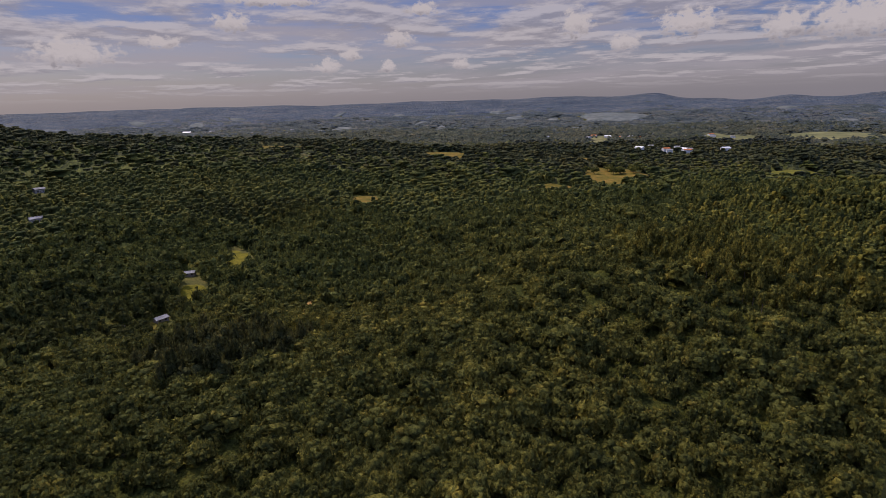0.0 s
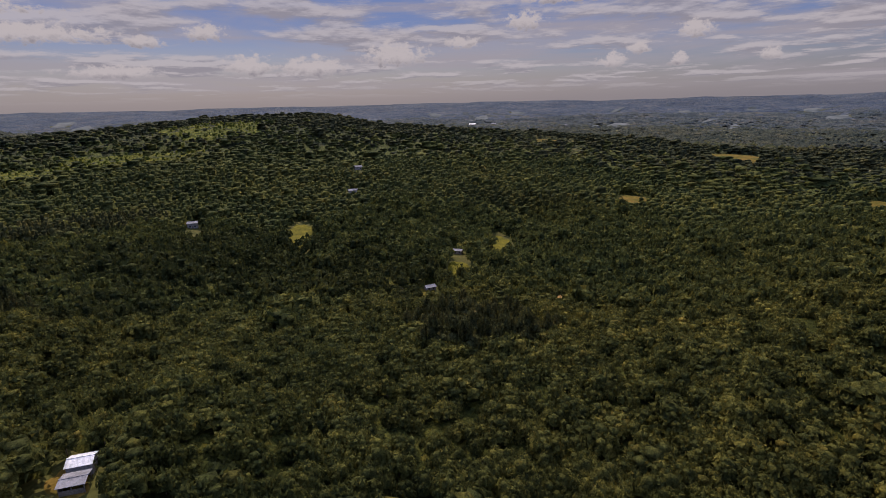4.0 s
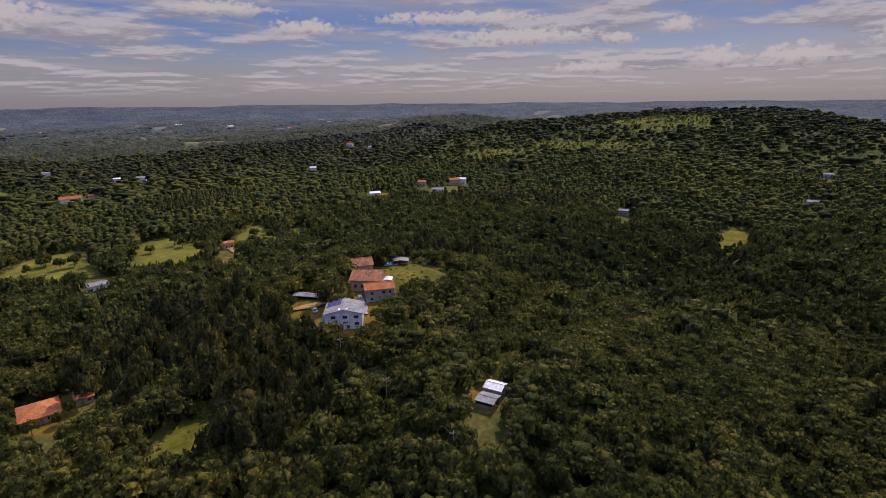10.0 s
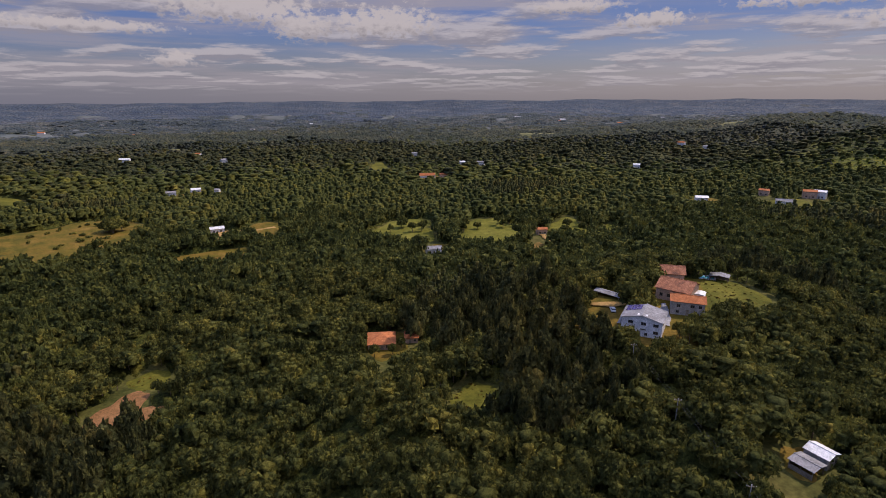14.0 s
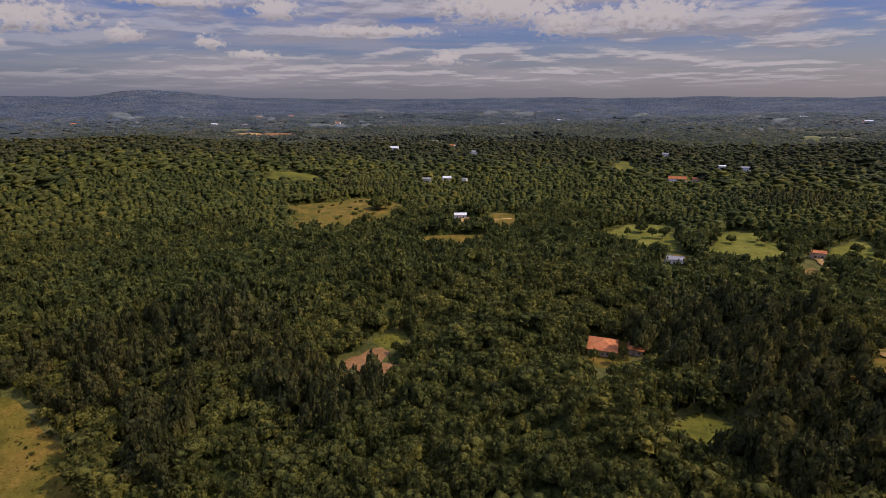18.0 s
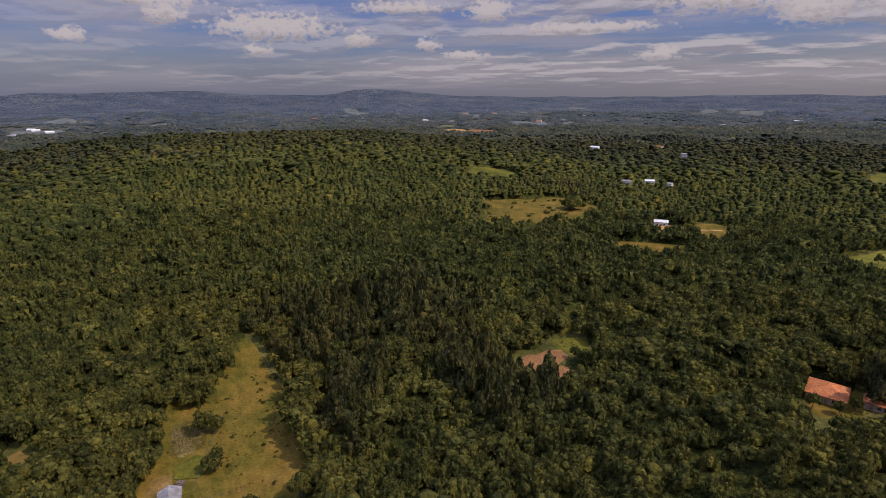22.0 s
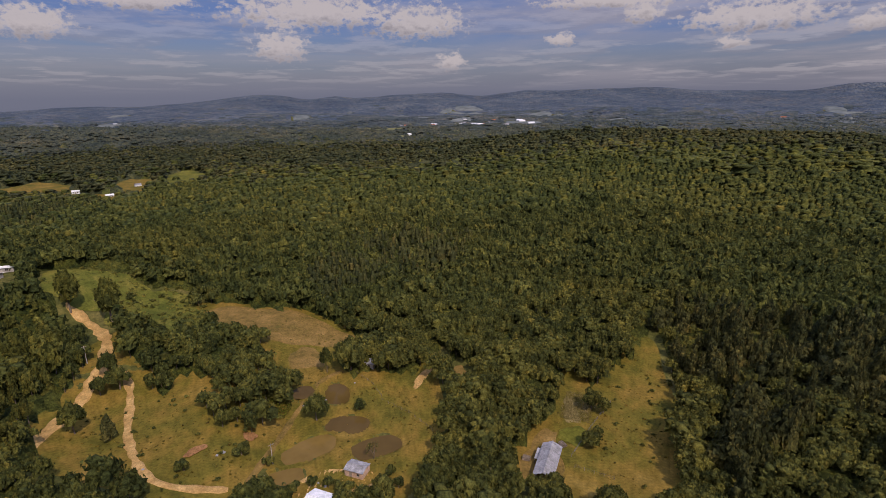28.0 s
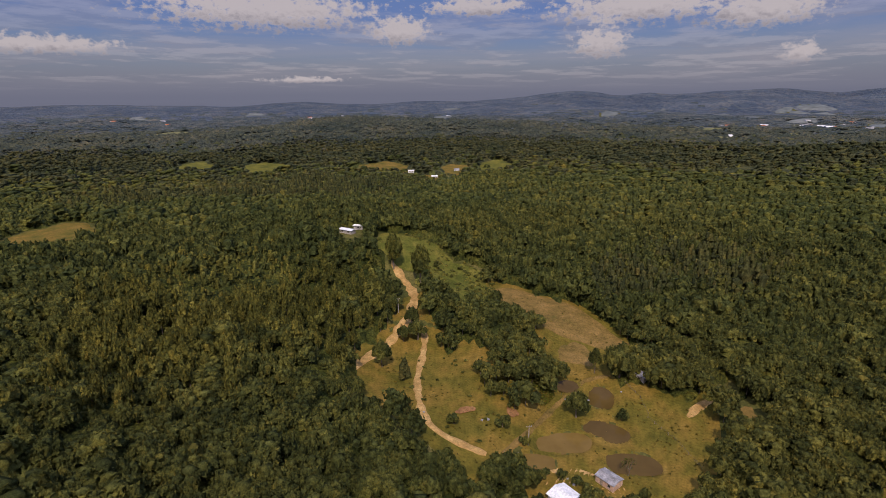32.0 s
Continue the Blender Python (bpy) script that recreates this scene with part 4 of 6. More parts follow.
def window(parent, x, y, z, w, h, side="y", mat=None):
    """A window set in a wall: frame, pane and sill. side y: the wall faces -y; side x: faces +x or -x by the sign of x."""
    holder = None
    s = -1 if side == "y" else (1 if x > 0 else -1)
    def b(u0, u1, d0, d1, z0, z1):
        d0, d1 = sorted((s * d0, s * d1))
        return (x + u0, x + u1, y + d0, y + d1, z + z0, z + z1) if side == "y" else (x + d0, x + d1, y + u0, y + u1, z + z0, z + z1)
    f = 0.07
    holder = part("window", boxed(b(-w / 2, -w / 2 + f, -0.02, 0.05, 0, h), b(w / 2 - f, w / 2, -0.02, 0.05, 0, h), b(-w / 2 + f, w / 2 - f, -0.02, 0.05, h - f, h),
                                  b(-w / 2 + f, w / 2 - f, -0.02, 0.05, 0, f), b(-f / 3, f / 3, -0.02, 0.045, f, h - f)), mat or M_WOOD, parent)
    part("pane", boxed(b(-w / 2 + f, w / 2 - f, -0.02, 0.015, f, h - f)), M_GLASS, holder)
    part("sill", boxed(b(-w / 2 - 0.08, w / 2 + 0.08, -0.01, 0.12, -0.08, 0)), M_CONCRETE, holder)
    return holder


def house(name, label, x, y, w, d, wall, rise, turn, walls, roof, rib=0.5, over=0.5, windows=(), doors=(), ridge="y", category="house", open_walls=False, lower=0.4, hip=False):
    """A gabled building at x, y, facing local -y, turned by that many degrees. windows: (wall, along, sill, width, height)."""
    z = min(ground_at(x + i * math.cos(radians(turn)) * w / 2, y + i * math.sin(radians(turn)) * w / 2) for i in (-1, 0, 1)) - 0.05
    top = new(name)
    top.matrix_basis = pose(x, y, z, 0, 0, turn)
    tagged(top, label, category)
    t = 0.2
    gable = rise / (w / 2 if ridge == "y" else d / 2)
    if open_walls:
        for px in (-w / 2 + 0.15, w / 2 - 0.15):
            n = max(int(d / 3), 2)
            for k in range(n + 1):
                py = -d / 2 + 0.15 + (d - 0.3) * k / n
                part("post", boxed((px - 0.09, px + 0.09, py - 0.09, py + 0.09, -lower, wall)), M_WOOD, top)
        part("wall", boxed((-w / 2 + 0.05, -w / 2 + 0.13, -d / 2 + 0.3, d / 2 - 0.3, 0.2, wall * 0.6)), walls, top, "low boarded side wall")
        part("back_wall", boxed((-w / 2 + 0.2, w / 2 - 0.2, d / 2 - 0.13, d / 2 - 0.05, 0.0, wall * 0.9)), walls, top)
        for u in (-w / 2 + 0.02, w / 2 - 0.2):
            part("beam", boxed((u, u + 0.18, -d / 2, d / 2, wall - 0.18, wall)), M_WOOD, top)
    else:
        bm = boxed((-w / 2, -w / 2 + t, -d / 2, d / 2, -lower, wall), (w / 2 - t, w / 2, -d / 2, d / 2, -lower, wall),
                   (-w / 2 + t, w / 2 - t, -d / 2, -d / 2 + t, -lower, wall), (-w / 2 + t, w / 2 - t, d / 2 - t, d / 2, -lower, wall))
        part("wall", bm, walls, top)
        if not hip:
            for s in (-1, 1):
                bm = bmesh.new()
                if ridge == "y":
                    tri = [(-w / 2, 0), (w / 2, 0), (0, rise)]
                    a, b = [[(u, s * (d / 2 - k), wall + v - 0.03) for u, v in tri] for k in (0, t)]
                else:
                    tri = [(-d / 2, 0), (d / 2, 0), (0, rise)]
                    a, b = [[(s * (w / 2 - k), u, wall + v - 0.03) for u, v in tri] for k in (0, t)]
                va, vb = [bm.verts.new(c) for c in a], [bm.verts.new(c) for c in b]
                bm.faces.new(va), bm.faces.new(vb[::-1])
                for k in range(3):
                    bm.faces.new((va[k], vb[k], vb[(k + 1) % 3], va[(k + 1) % 3]))
                bmesh.ops.recalc_face_normals(bm, faces=bm.faces)
                part("gable", bm, walls, top)
    if hip:
        bm = bmesh.new()
        q = min(w, d) / 2
        W, D = w / 2 + over, d / 2 + over
        rid = [(0, -(d / 2 - q), wall + rise), (0, d / 2 - q, wall + rise)] if d >= w else [(-(w / 2 - q), 0, wall + rise), (w / 2 - q, 0, wall + rise)]
        e = [bm.verts.new((i, j, wall - 0.1)) for i, j in ((-W, -D), (W, -D), (W, D), (-W, D))]
        u = [bm.verts.new((i, j, wall - 0.22)) for i, j in ((-W, -D), (W, -D), (W, D), (-W, D))]
        r = [bm.verts.new(c) for c in rid]
        if d >= w:
            faces = ((e[0], e[1], r[0]), (e[2], e[3], r[1]), (e[1], e[2], r[1], r[0]), (e[3], e[0], r[0], r[1]))
        else:
            faces = ((e[3], e[0], r[0]), (e[1], e[2], r[1]), (e[0], e[1], r[1], r[0]), (e[2], e[3], r[0], r[1]))
        for f in faces:
            bm.faces.new(f)
        for k in range(4):
            bm.faces.new((e[k], u[k], u[(k + 1) % 4], e[(k + 1) % 4]))
        bm.faces.new(u[::-1])
        bmesh.ops.recalc_face_normals(bm, faces=bm.faces)
        part("roof", bm, roof, top)
        c = Vector(rid[0]), Vector(rid[1])
        bm = boxed((min(c[0].x, c[1].x) - 0.12, max(c[0].x, c[1].x) + 0.12, min(c[0].y, c[1].y) - 0.12, max(c[0].y, c[1].y) + 0.12, wall + rise - 0.08, wall + rise + 0.08))
        part("ridge_cap", bm, roof, top)
    else:
        half, length = (w / 2, d) if ridge == "y" else (d / 2, w)
        for s in (0, 180):
            sl = part("roof_slope", ribbed(length + 2 * over, half + over, (half + over) * gable, rib), roof, top)
            sl.matrix_basis = pose(0, 0, wall + rise + 0.12, 0, 0, s + (0 if ridge == "y" else 90))
        span = (-0.16, 0.16, -length / 2 - over, length / 2 + over) if ridge == "y" else (-length / 2 - over, length / 2 + over, -0.16, 0.16)
        part("ridge_cap", boxed((*span, wall + rise + 0.1, wall + rise + 0.22)), roof, top)
    for face, along, sill, ww, hh in windows:
        if face == "front":
            window(top, along, -d / 2 - 0.003, sill, ww, hh)
        else:
            window(top, (w / 2 + 0.003) * (1 if face == "right" else -1), along, sill, ww, hh, "x")
    for face, along, ww, hh in doors:
        bm = boxed((along - ww / 2, along + ww / 2, -d / 2 - 0.05, -d / 2 + 0.02, 0, hh))
        dr = part("door", bm, M_WOOD, top, "dark wooden door")
        part("handle", boxed((along + ww * 0.35, along + ww * 0.40, -d / 2 - 0.1, -d / 2 - 0.05, 1.0, 1.1)), M_METAL, dr)
    return top


# ---- ridge houses ----
white = house("white_house", "two-storey white house with a low grey sheet roof", 99.2, 145.7, 12.6, 10.6, 6.0, 1.5, -41, M_WHITE, M_SHEET, 0.6,
              windows=[("front", u, 4.2, 1.6, 1.0) for u in (-3.4, 0.6, 4.4)] + [("front", u, 2.55, 1.7, 0.35) for u in (-3.2, 0.6)] + [("front", 4.5, 1.7, 1.5, 1.0)]
              + [("front", u, 0.7, 0.9, 1.0) for u in (-3.4, 1.6)] + [("right", u, 4.2, 1.2, 1.0) for u in (-3, 0, 3)] + [("left", u, 4.0, 1.2, 1.0) for u in (-3, 0, 3)],
              doors=[("front", -0.6, 1.0, 2.1), ("front", -4.9, 1.0, 2.1)])
for k in range(4):
    for j in range(3):
        u, v = -1.2 - j * 1.7, 0.2 + k * 1.25
        pn = part("solar_panel", boxed((u - 1.6, u, v, v + 1.15, -0.02, 0.03)), M_SOLAR, white, "violet-blue solar panel")
        pn.matrix_basis = Matrix.Translation((0, 0, 7.72)) @ Matrix.Rotation(math.atan(1.5 / 6.3) * -1, 4, "Y")
for k in range(2):
    part("skylight", boxed((-1.6 + k * 1.9, -0.3 + k * 1.9, -5.0, -3.6, 7.20 + 0.12, 7.3 + 0.12)), M_ZINC, white, "pale translucent roof sheet")
part("awning", boxed((-8.0, -6.35, -3.5, 3.5, 2.5, 2.6)), M_SHEET, white, "lean-to awning along the side wall")
for v in (-3.3, 0, 3.3):
    part("awning_post", boxed((-7.9, -7.78, v - 0.06, v + 0.06, -0.4, 2.5)), M_METAL, white)
house("concrete_house", "unrendered grey house with a bright orange tiled roof", 122.4, 155.2, 11.0, 7.0, 5.0, 1.4, -33, M_CONCRETE, M_TILE, 0.35, ridge="x",
      windows=[("front", 1.5, 3.0, 1.4, 1.1), ("front", 4.0, 3.0, 1.0, 1.1), ("front", -3.0, 2.8, 1.2, 1.1), ("front", -3.2, 0.6, 1.0, 1.0), ("front", 2.6, 0.6, 1.2, 1.0), ("right", 0, 3.0, 1.2, 1.1)], doors=[("front", 0, 1.0, 2.1)])
house("old_house", "large old house with a weathered brown tiled roof", 126.6, 167.0, 12.0, 12.0, 4.4, 2.6, -52, M_BRICKISH, M_OLDTILE, 0.35, over=0.6, ridge="x",
      windows=[("front", u, 1.2, 1.2, 1.3) for u in (-4, -1.2, 4)] + [("left", -2, 1.2, 1.2, 1.3), ("left", 2, 1.2, 1.2, 1.3)], doors=[("front", 1.5, 1.0, 2.1)])
house("tiled_house", "smaller house with a red-brown tiled roof among trees", 136.6, 185.2, 9.0, 8.0, 4.2, 2.2, -28, M_BRICKISH, M_OLDTILE, 0.35, over=0.6, ridge="x",
      windows=[("front", u, 1.2, 1.2, 1.2) for u in (-2.6, 2.4)], doors=[("front", 0, 0.9, 2.1)])
house("annex", "low white flat-roofed annex beside the old house", 113.0, 167.5, 3.5, 6.0, 1.9, 0.25, -45, M_WHITE, M_ZINC, 0.6, over=0.2, windows=[("front", 0, 0.7, 1.0, 0.8)])
house("annex", "small pale lean-to behind the concrete house", 133.5, 163.0, 3.5, 4.5, 2.0, 0.25, -45, M_WHITE, M_ZINC, 0.6, over=0.2, windows=[("front", 0, 0.7, 1.0, 0.8)])
house("pool_pavilion", "open pavilion with a pale sheet roof by the pool", 156.2, 180.6, 7.0, 5.0, 2.5, 0.5, -45, M_WOOD, M_SHEET, 0.6, open_walls=True, category="pavilion", over=0.3)
house("open_shed", "long low open shed with a grey roof on the yard", *polar(-30.4, 206), 11, 4.0, 2.2, 0.4, -60, M_WOOD, M_SHEET, 0.6, open_walls=True, category="shed", over=0.3, ridge="x")
house("far_tiled_house", "red-roofed house mostly hidden by trees", *polar(-34.5, 262), 7, 6, 3.5, 1.6, -30, M_BRICKISH, M_TILE, 0.4, ridge="x", windows=[("front", 1.5, 1, 1, 1)])
bx, by = polar(-39.6, 240)
pool = new("swimming_pool")
pool.matrix_basis = pose(bx, by, ground_at(bx, by) + 0.35, 0, 0, -40)
tagged(pool, "small turquoise swimming pool with a pale paved rim", "pool")
part("rim", boxed((-4, 4, -2.6, -2, -0.8, 0.12), (-4, 4, 2, 2.6, -0.8, 0.12), (-4, -3.4, -2, 2, -0.8, 0.12), (3.4, 4, -2, 2, -0.8, 0.12)), M_WHITE, pool)
part("water", boxed((-3.4, 3.4, -2, 2, -0.8, 0.0)), M_POOL, pool, "clear turquoise pool water")
# ---- sheds in the woods ----
house("white_shed", "small shed with a bright ribbed sheet roof in the woods", 97.0, 76.3, 4.2, 4.8, 2.6, 0.7, 16, M_CONCRETE, M_ZINC, 0.9, over=0.25, category="shed", windows=[("front", 1, 1, 0.8, 0.8)], doors=[("front", -0.8, 0.8, 2.0)])
house("grey_shed", "weathered grey shed roof beside the bright shed", 91.6, 74.5, 4.4, 4.8, 2.2, 0.4, 16, M_WOOD, M_SHEET, 0.9, over=0.25, category="shed", open_walls=True)
house("orange_house", "orange-tiled house half hidden under trees", 15.8, 199.0, 10.5, 11.0, 3.0, 2.3, -6, M_BRICKISH, M_TILE, 0.35, hip=True, over=0.6,
      windows=[("front", -2, 1.1, 1.2, 1.2), ("front", 2.4, 1.1, 1.2, 1.2), ("right", 0, 1.1, 1.2, 1.2), ("left", 0, 1.1, 1.2, 1.2)], doors=[("front", 0.3, 0.9, 2.1)])
house("outbuilding", "low outbuilding with a red tiled roof", 28.4, 200.2, 5.2, 6.4, 2.6, 1.1, -8, M_BRICKISH, M_TILE, 0.35, ridge="x", windows=[("front", 1.4, 1, 0.9, 0.9)], doors=[("front", -0.6, 0.9, 2.0)])
# ---- pond farm ----
barn = house("barn", "long open barn with a weathered grey ridge roof", -131.4, 54.6, 5.4, 15.2, 3.0, 1.25, 58.6, M_WOOD, M_SHEET, 1.1, over=0.5, open_walls=True, category="barn")
part("lean_to", boxed((-4.4, -2.75, 0.5, 6.0, 2.1, 2.2)), M_SHEET, barn, "low lean-to roof on the side")
for v in (0.7, 5.8):
    part("lean_to_post", boxed((-4.3, -4.18, v - 0.06, v + 0.06, -0.4, 2.1)), M_WOOD, barn)
house("slate_shed", "small shed with a slate grey roof by the pond", -139.9, -3.9, 6.2, 4.6, 2.4, 0.6, 60, M_BRICKISH, M_SHEET, 0.6, ridge="x", over=0.3, category="shed", windows=[("front", 1.6, 1, 0.9, 0.9)], doors=[("front", -1, 0.9, 2.0)])
house("farmhouse", "farmhouse with a bright white sheet roof", -126.0, -13.2, 10.5, 6.5, 2.9, 0.9, 58, M_WHITE, M_ZINC, 0.6, ridge="x", windows=[("front", 3, 1, 1.2, 1.1), ("front", -3, 1, 1.2, 1.1), ("left", 0, 1, 1.2, 1.1)], doors=[("front", 0, 0.9, 2.1)])
house("hut", "grey roofed hut among the trees", -201.6, 2.2, 6.0, 4.2, 2.4, 0.7, 60, M_CONCRETE, M_SHEET, 0.6, ridge="x", over=0.3, category="hut", windows=[("front", 1, 1, 0.9, 0.9)])
wx, wy = polar(122.6, 314)
house("white_building", "white-roofed building on the hilltop", wx, wy, 9.5, 3.8, 2.3, 0.45, 78, M_CONCRETE, M_ZINC, 0.8, ridge="x", windows=[("front", u, 0.9, 1.4, 1.0) for u in (-2.5, 2.5)])
house("white_building", "white-roofed wing on the hilltop", *polar(121.3, 322), 6, 3.6, 2.4, 0.4, 100, M_CONCRETE, M_ZINC, 0.8, ridge="x", windows=[("front", 0, 0.9, 1.4, 1.2)])
# ---- houses further off ----
PROTO = {}


def far_house(az, r, w, d, wall, turn, roof, label, walls=M_WHITE):
    key = (w, d, wall, roof.name, walls.name)
    x, y = polar(az, r)
    if r < 1250:
        clearing(az, r - 0.028 * r, 0.038 * r, w * 0.75)
    if key not in PROTO:
        PROTO[key] = house("house", label, x, y, w, d, wall, w * 0.13, az + turn, walls, roof, 3.0, ridge="x", over=0.4, windows=[("front", -w / 4, 1, 1.3, 1.2), ("front", w / 4, 1, 1.3, 1.2)], doors=[("front", 0, 1, 2.1)], lower=1.5)
        return PROTO[key]
    return copy_thing(PROTO[key], pose(x, y, ground_at(x, y) - 0.05, 0, 0, az + turn))


far_house(-81.9, 640, 9, 6, 4, 20, M_SHEET, "pale-roofed house on the wooded hill", M_CONCRETE), far_house(-81.2, 520, 9, 5, 4, 10, M_SHEET, "grey-roofed house on the wooded hill", M_CONCRETE)
far_house(-65, 428, 7, 5, 4, -10, M_SHEET, "grey-roofed house on the wooded hill", M_CONCRETE), far_house(-89.2, 292, 6, 4, 2.4, 25, M_SHEET, "grey roof in the wooded valley", M_WOOD)
far_house(-92.5, 352, 6, 4, 2.4, -15, M_SHEET, "pale roof in the wooded valley", M_WOOD), far_house(-47, 545, 10, 7, 6, 8, M_TILE, "large orange-roofed house in a clearing", M_BRICKISH)
far_house(-47.8, 548, 9, 6, 6, -12, M_ZINC, "pale house in a clearing"), far_house(-45.2, 505, 12, 6, 4, 5, M_SHEET, "grey-roofed shed in a clearing")
far_house(-38.3, 505, 10, 6, 4, 12, M_ZINC, "pale house in a clearing"), far_house(-43.5, 548, 8, 6, 5, -8, M_TILE, "orange-roofed house in a clearing", M_BRICKISH)
far_house(-10.2, 686, 20, 7, 5, 6, M_TILE, "long orange-roofed building among distant trees"), far_house(-12.0, 695, 10, 7, 5, -5, M_TILE, "orange-roofed building among distant trees", M_BRICKISH)
far_house(-14, 850, 9, 6, 5, 15, M_ZINC, "pale house between trees"), far_house(-16, 840, 12, 7, 5, -8, M_SHEET, "grey roof between trees")
far_house(-32, 805, 9, 6, 6, 5, M_ZINC, "pale house between trees"), far_house(11.9, 436, 10, 5, 3.5, 4, M_ZINC, "long white-roofed shed beside a track")
far_house(13.4, 655, 10, 7, 4, 10, M_ZINC, "pale house between trees"), far_house(11.6, 640, 9, 6, 4, -20, M_SHEET, "grey roof between trees"), far_house(15.6, 648, 10, 6, 4, 0, M_SHEET, "grey roof between trees")
far_house(-10.8, 322, 10, 5, 3.5, 8, M_SHEET, "long grey-roofed shed by the meadow"), far_house(112.9, 700, 8, 4, 3, 10, M_ZINC, "white house in a clearing"), far_house(115.4, 752, 8, 4, 3, -10, M_ZINC, "white house in a clearing")
far_house(110.5, 760, 7, 5, 4, 15, M_SHEET, "grey-roofed house in a clearing"), far_house(-22.8, 372, 7, 5, 4, 15, M_TILE, "orange-roofed house by the track", M_BRICKISH)
rt = np.random.default_rng(5)
TOWNS = ((-136.8, 1410, 26, 90, 30), (-143, 1060, 14, 70, 40), (78, 1960, 22, 120, 60), (72, 2100, 10, 120, 70), (-148, 1450, 5, 60, 30), (-108, 1300, 10, 120, 80), (30, 2300, 14, 400, 200), (50, 2300, 12, 400, 150),
         (-95, 1900, 10, 260, 120), (15, 1900, 10, 350, 200), (-20, 2300, 12, 500, 200), (125, 2500, 10, 400, 150), (147, 2450, 10, 250, 80), (88, 1500, 6, 150, 80), (3, 1000, 6, 150, 60), (-33, 1150, 6, 150, 60))
for az_, r_, count, side, deep in TOWNS:
    for _ in range(count * 3 // 5 + 1):
        ox, oy = rt.normal() * side, rt.normal() * deep
        big = 1 if r_ < 1700 else 1.5
        k = int(rt.integers(0, 4))
        far_house(az_ + math.degrees(ox / r_), r_ + oy, (10, 13, 11, 16)[k] * big, (7, 8, 7, 9)[k] * big, 5.0 + big, float(rt.integers(-4, 5)) * 10, (M_SHEET, M_TILE, M_SHEET, M_ZINC)[k], "small distant house of the settlement")



px_, py_, pk_, rng_ = plant(6, 262, 5.3, 1)
for oval in ((*polar(103.6, 191), 25, 14.5, radians(103.6)),):
    pk_[inside(px_, py_, *oval) < 1] = 0
pz_ = height(px_, py_)
dist_ = np.hypot(px_, py_)
fore = (dist_ > (EYE - pz_) * 1.10) & (dist_ < (EYE - pz_) * 1.45) & (pk_ >= 0)
order_ = np.argsort(np.where(fore, dist_ / (EYE - pz_), 1e9))[:300]
FORE = [(float(px_[i]), float(py_[i]), int(pk_[i])) for i in order_ if fore[i]]
pk_[[i for i in order_ if fore[i]]] = -1
ok_ = (pk_ >= 0) & (dist_ > 80)
tx_, ty_, tz_ = px_[ok_], py_[ok_], pz_[ok_]
th_ = np.where(pk_[ok_] == 0, 3.5, 6.0)
sx_, sy_ = np.array([1, -0.5, -0.5, 1, -0.5, -0.5]) * 0.16, np.array([0, 0.87, -0.87, 0, 0.87, -0.87]) * 0.16
stem = np.stack([tx_[:, None] + sx_, ty_[:, None] + sy_, tz_[:, None] + np.array([-0.3, -0.3, -0.3, 1, 1, 1]) * th_[:, None]], -1).reshape(-1, 3)
four = (np.array([(0, 1, 4, 3), (1, 2, 5, 4), (2, 0, 3, 5)])[None] + 6 * np.arange(len(tx_))[:, None, None]).reshape(-1, 4)
tagged(link_mesh("woodland_stems", stem, four, M_BARK), "slim grey-brown stems of the near woods", "woods", kind="stuff")
under = dist_ < (EYE - pz_) * 1.08
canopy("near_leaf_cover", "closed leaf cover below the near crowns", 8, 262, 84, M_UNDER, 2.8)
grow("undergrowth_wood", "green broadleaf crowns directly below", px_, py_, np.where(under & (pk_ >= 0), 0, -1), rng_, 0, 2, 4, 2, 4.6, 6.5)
pk_ = np.where(under, -1, pk_)
grow("broadleaf_wood", "dense green broadleaf crowns of the near woods", px_, py_, pk_, rng_, 0, 8, 4, 2, 4.0, 6.9, 176, 0.1)
grow("pine_wood", "dark green pines in a dense stand", px_, py_, pk_, rng_, 1, 10, 4, 2, 4.4, 12.5, 180, 0.1)
grow("eucalyptus_wood", "olive green eucalyptus crowns on slender trunks", px_, py_, pk_, rng_, 2, 9, 4, 2, 4.1, 9.5, 180, 0.1)
grow("evergreen_wood", "dark evergreen crowns with slope shade in their colour", px_, py_, pk_, rng_, 3, 8, 4, 2, 4.0, 6.9, 176, 0.1)
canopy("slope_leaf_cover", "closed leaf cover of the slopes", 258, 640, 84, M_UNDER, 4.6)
# the darker broadleaf copy carries the leaf shade that these plainer crowns lack
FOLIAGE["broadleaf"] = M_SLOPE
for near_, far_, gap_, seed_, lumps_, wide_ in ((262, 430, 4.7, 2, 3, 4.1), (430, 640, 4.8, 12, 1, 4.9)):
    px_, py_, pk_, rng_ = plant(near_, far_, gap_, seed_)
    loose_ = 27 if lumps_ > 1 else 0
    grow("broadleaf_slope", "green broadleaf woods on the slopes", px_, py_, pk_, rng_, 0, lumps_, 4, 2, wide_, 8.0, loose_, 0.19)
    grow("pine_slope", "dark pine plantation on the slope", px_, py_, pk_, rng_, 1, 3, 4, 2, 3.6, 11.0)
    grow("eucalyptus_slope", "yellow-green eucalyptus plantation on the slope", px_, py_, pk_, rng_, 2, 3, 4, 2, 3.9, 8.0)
    grow("evergreen_slope", "dark evergreen woods with slope shade in their colour", px_, py_, pk_, rng_, 3, lumps_, 4, 2, wide_, 8.0, loose_, 0.19)
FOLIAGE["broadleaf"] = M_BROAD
px_, py_, pk_, rng_ = plant(640, 1250, 7.8, 3)
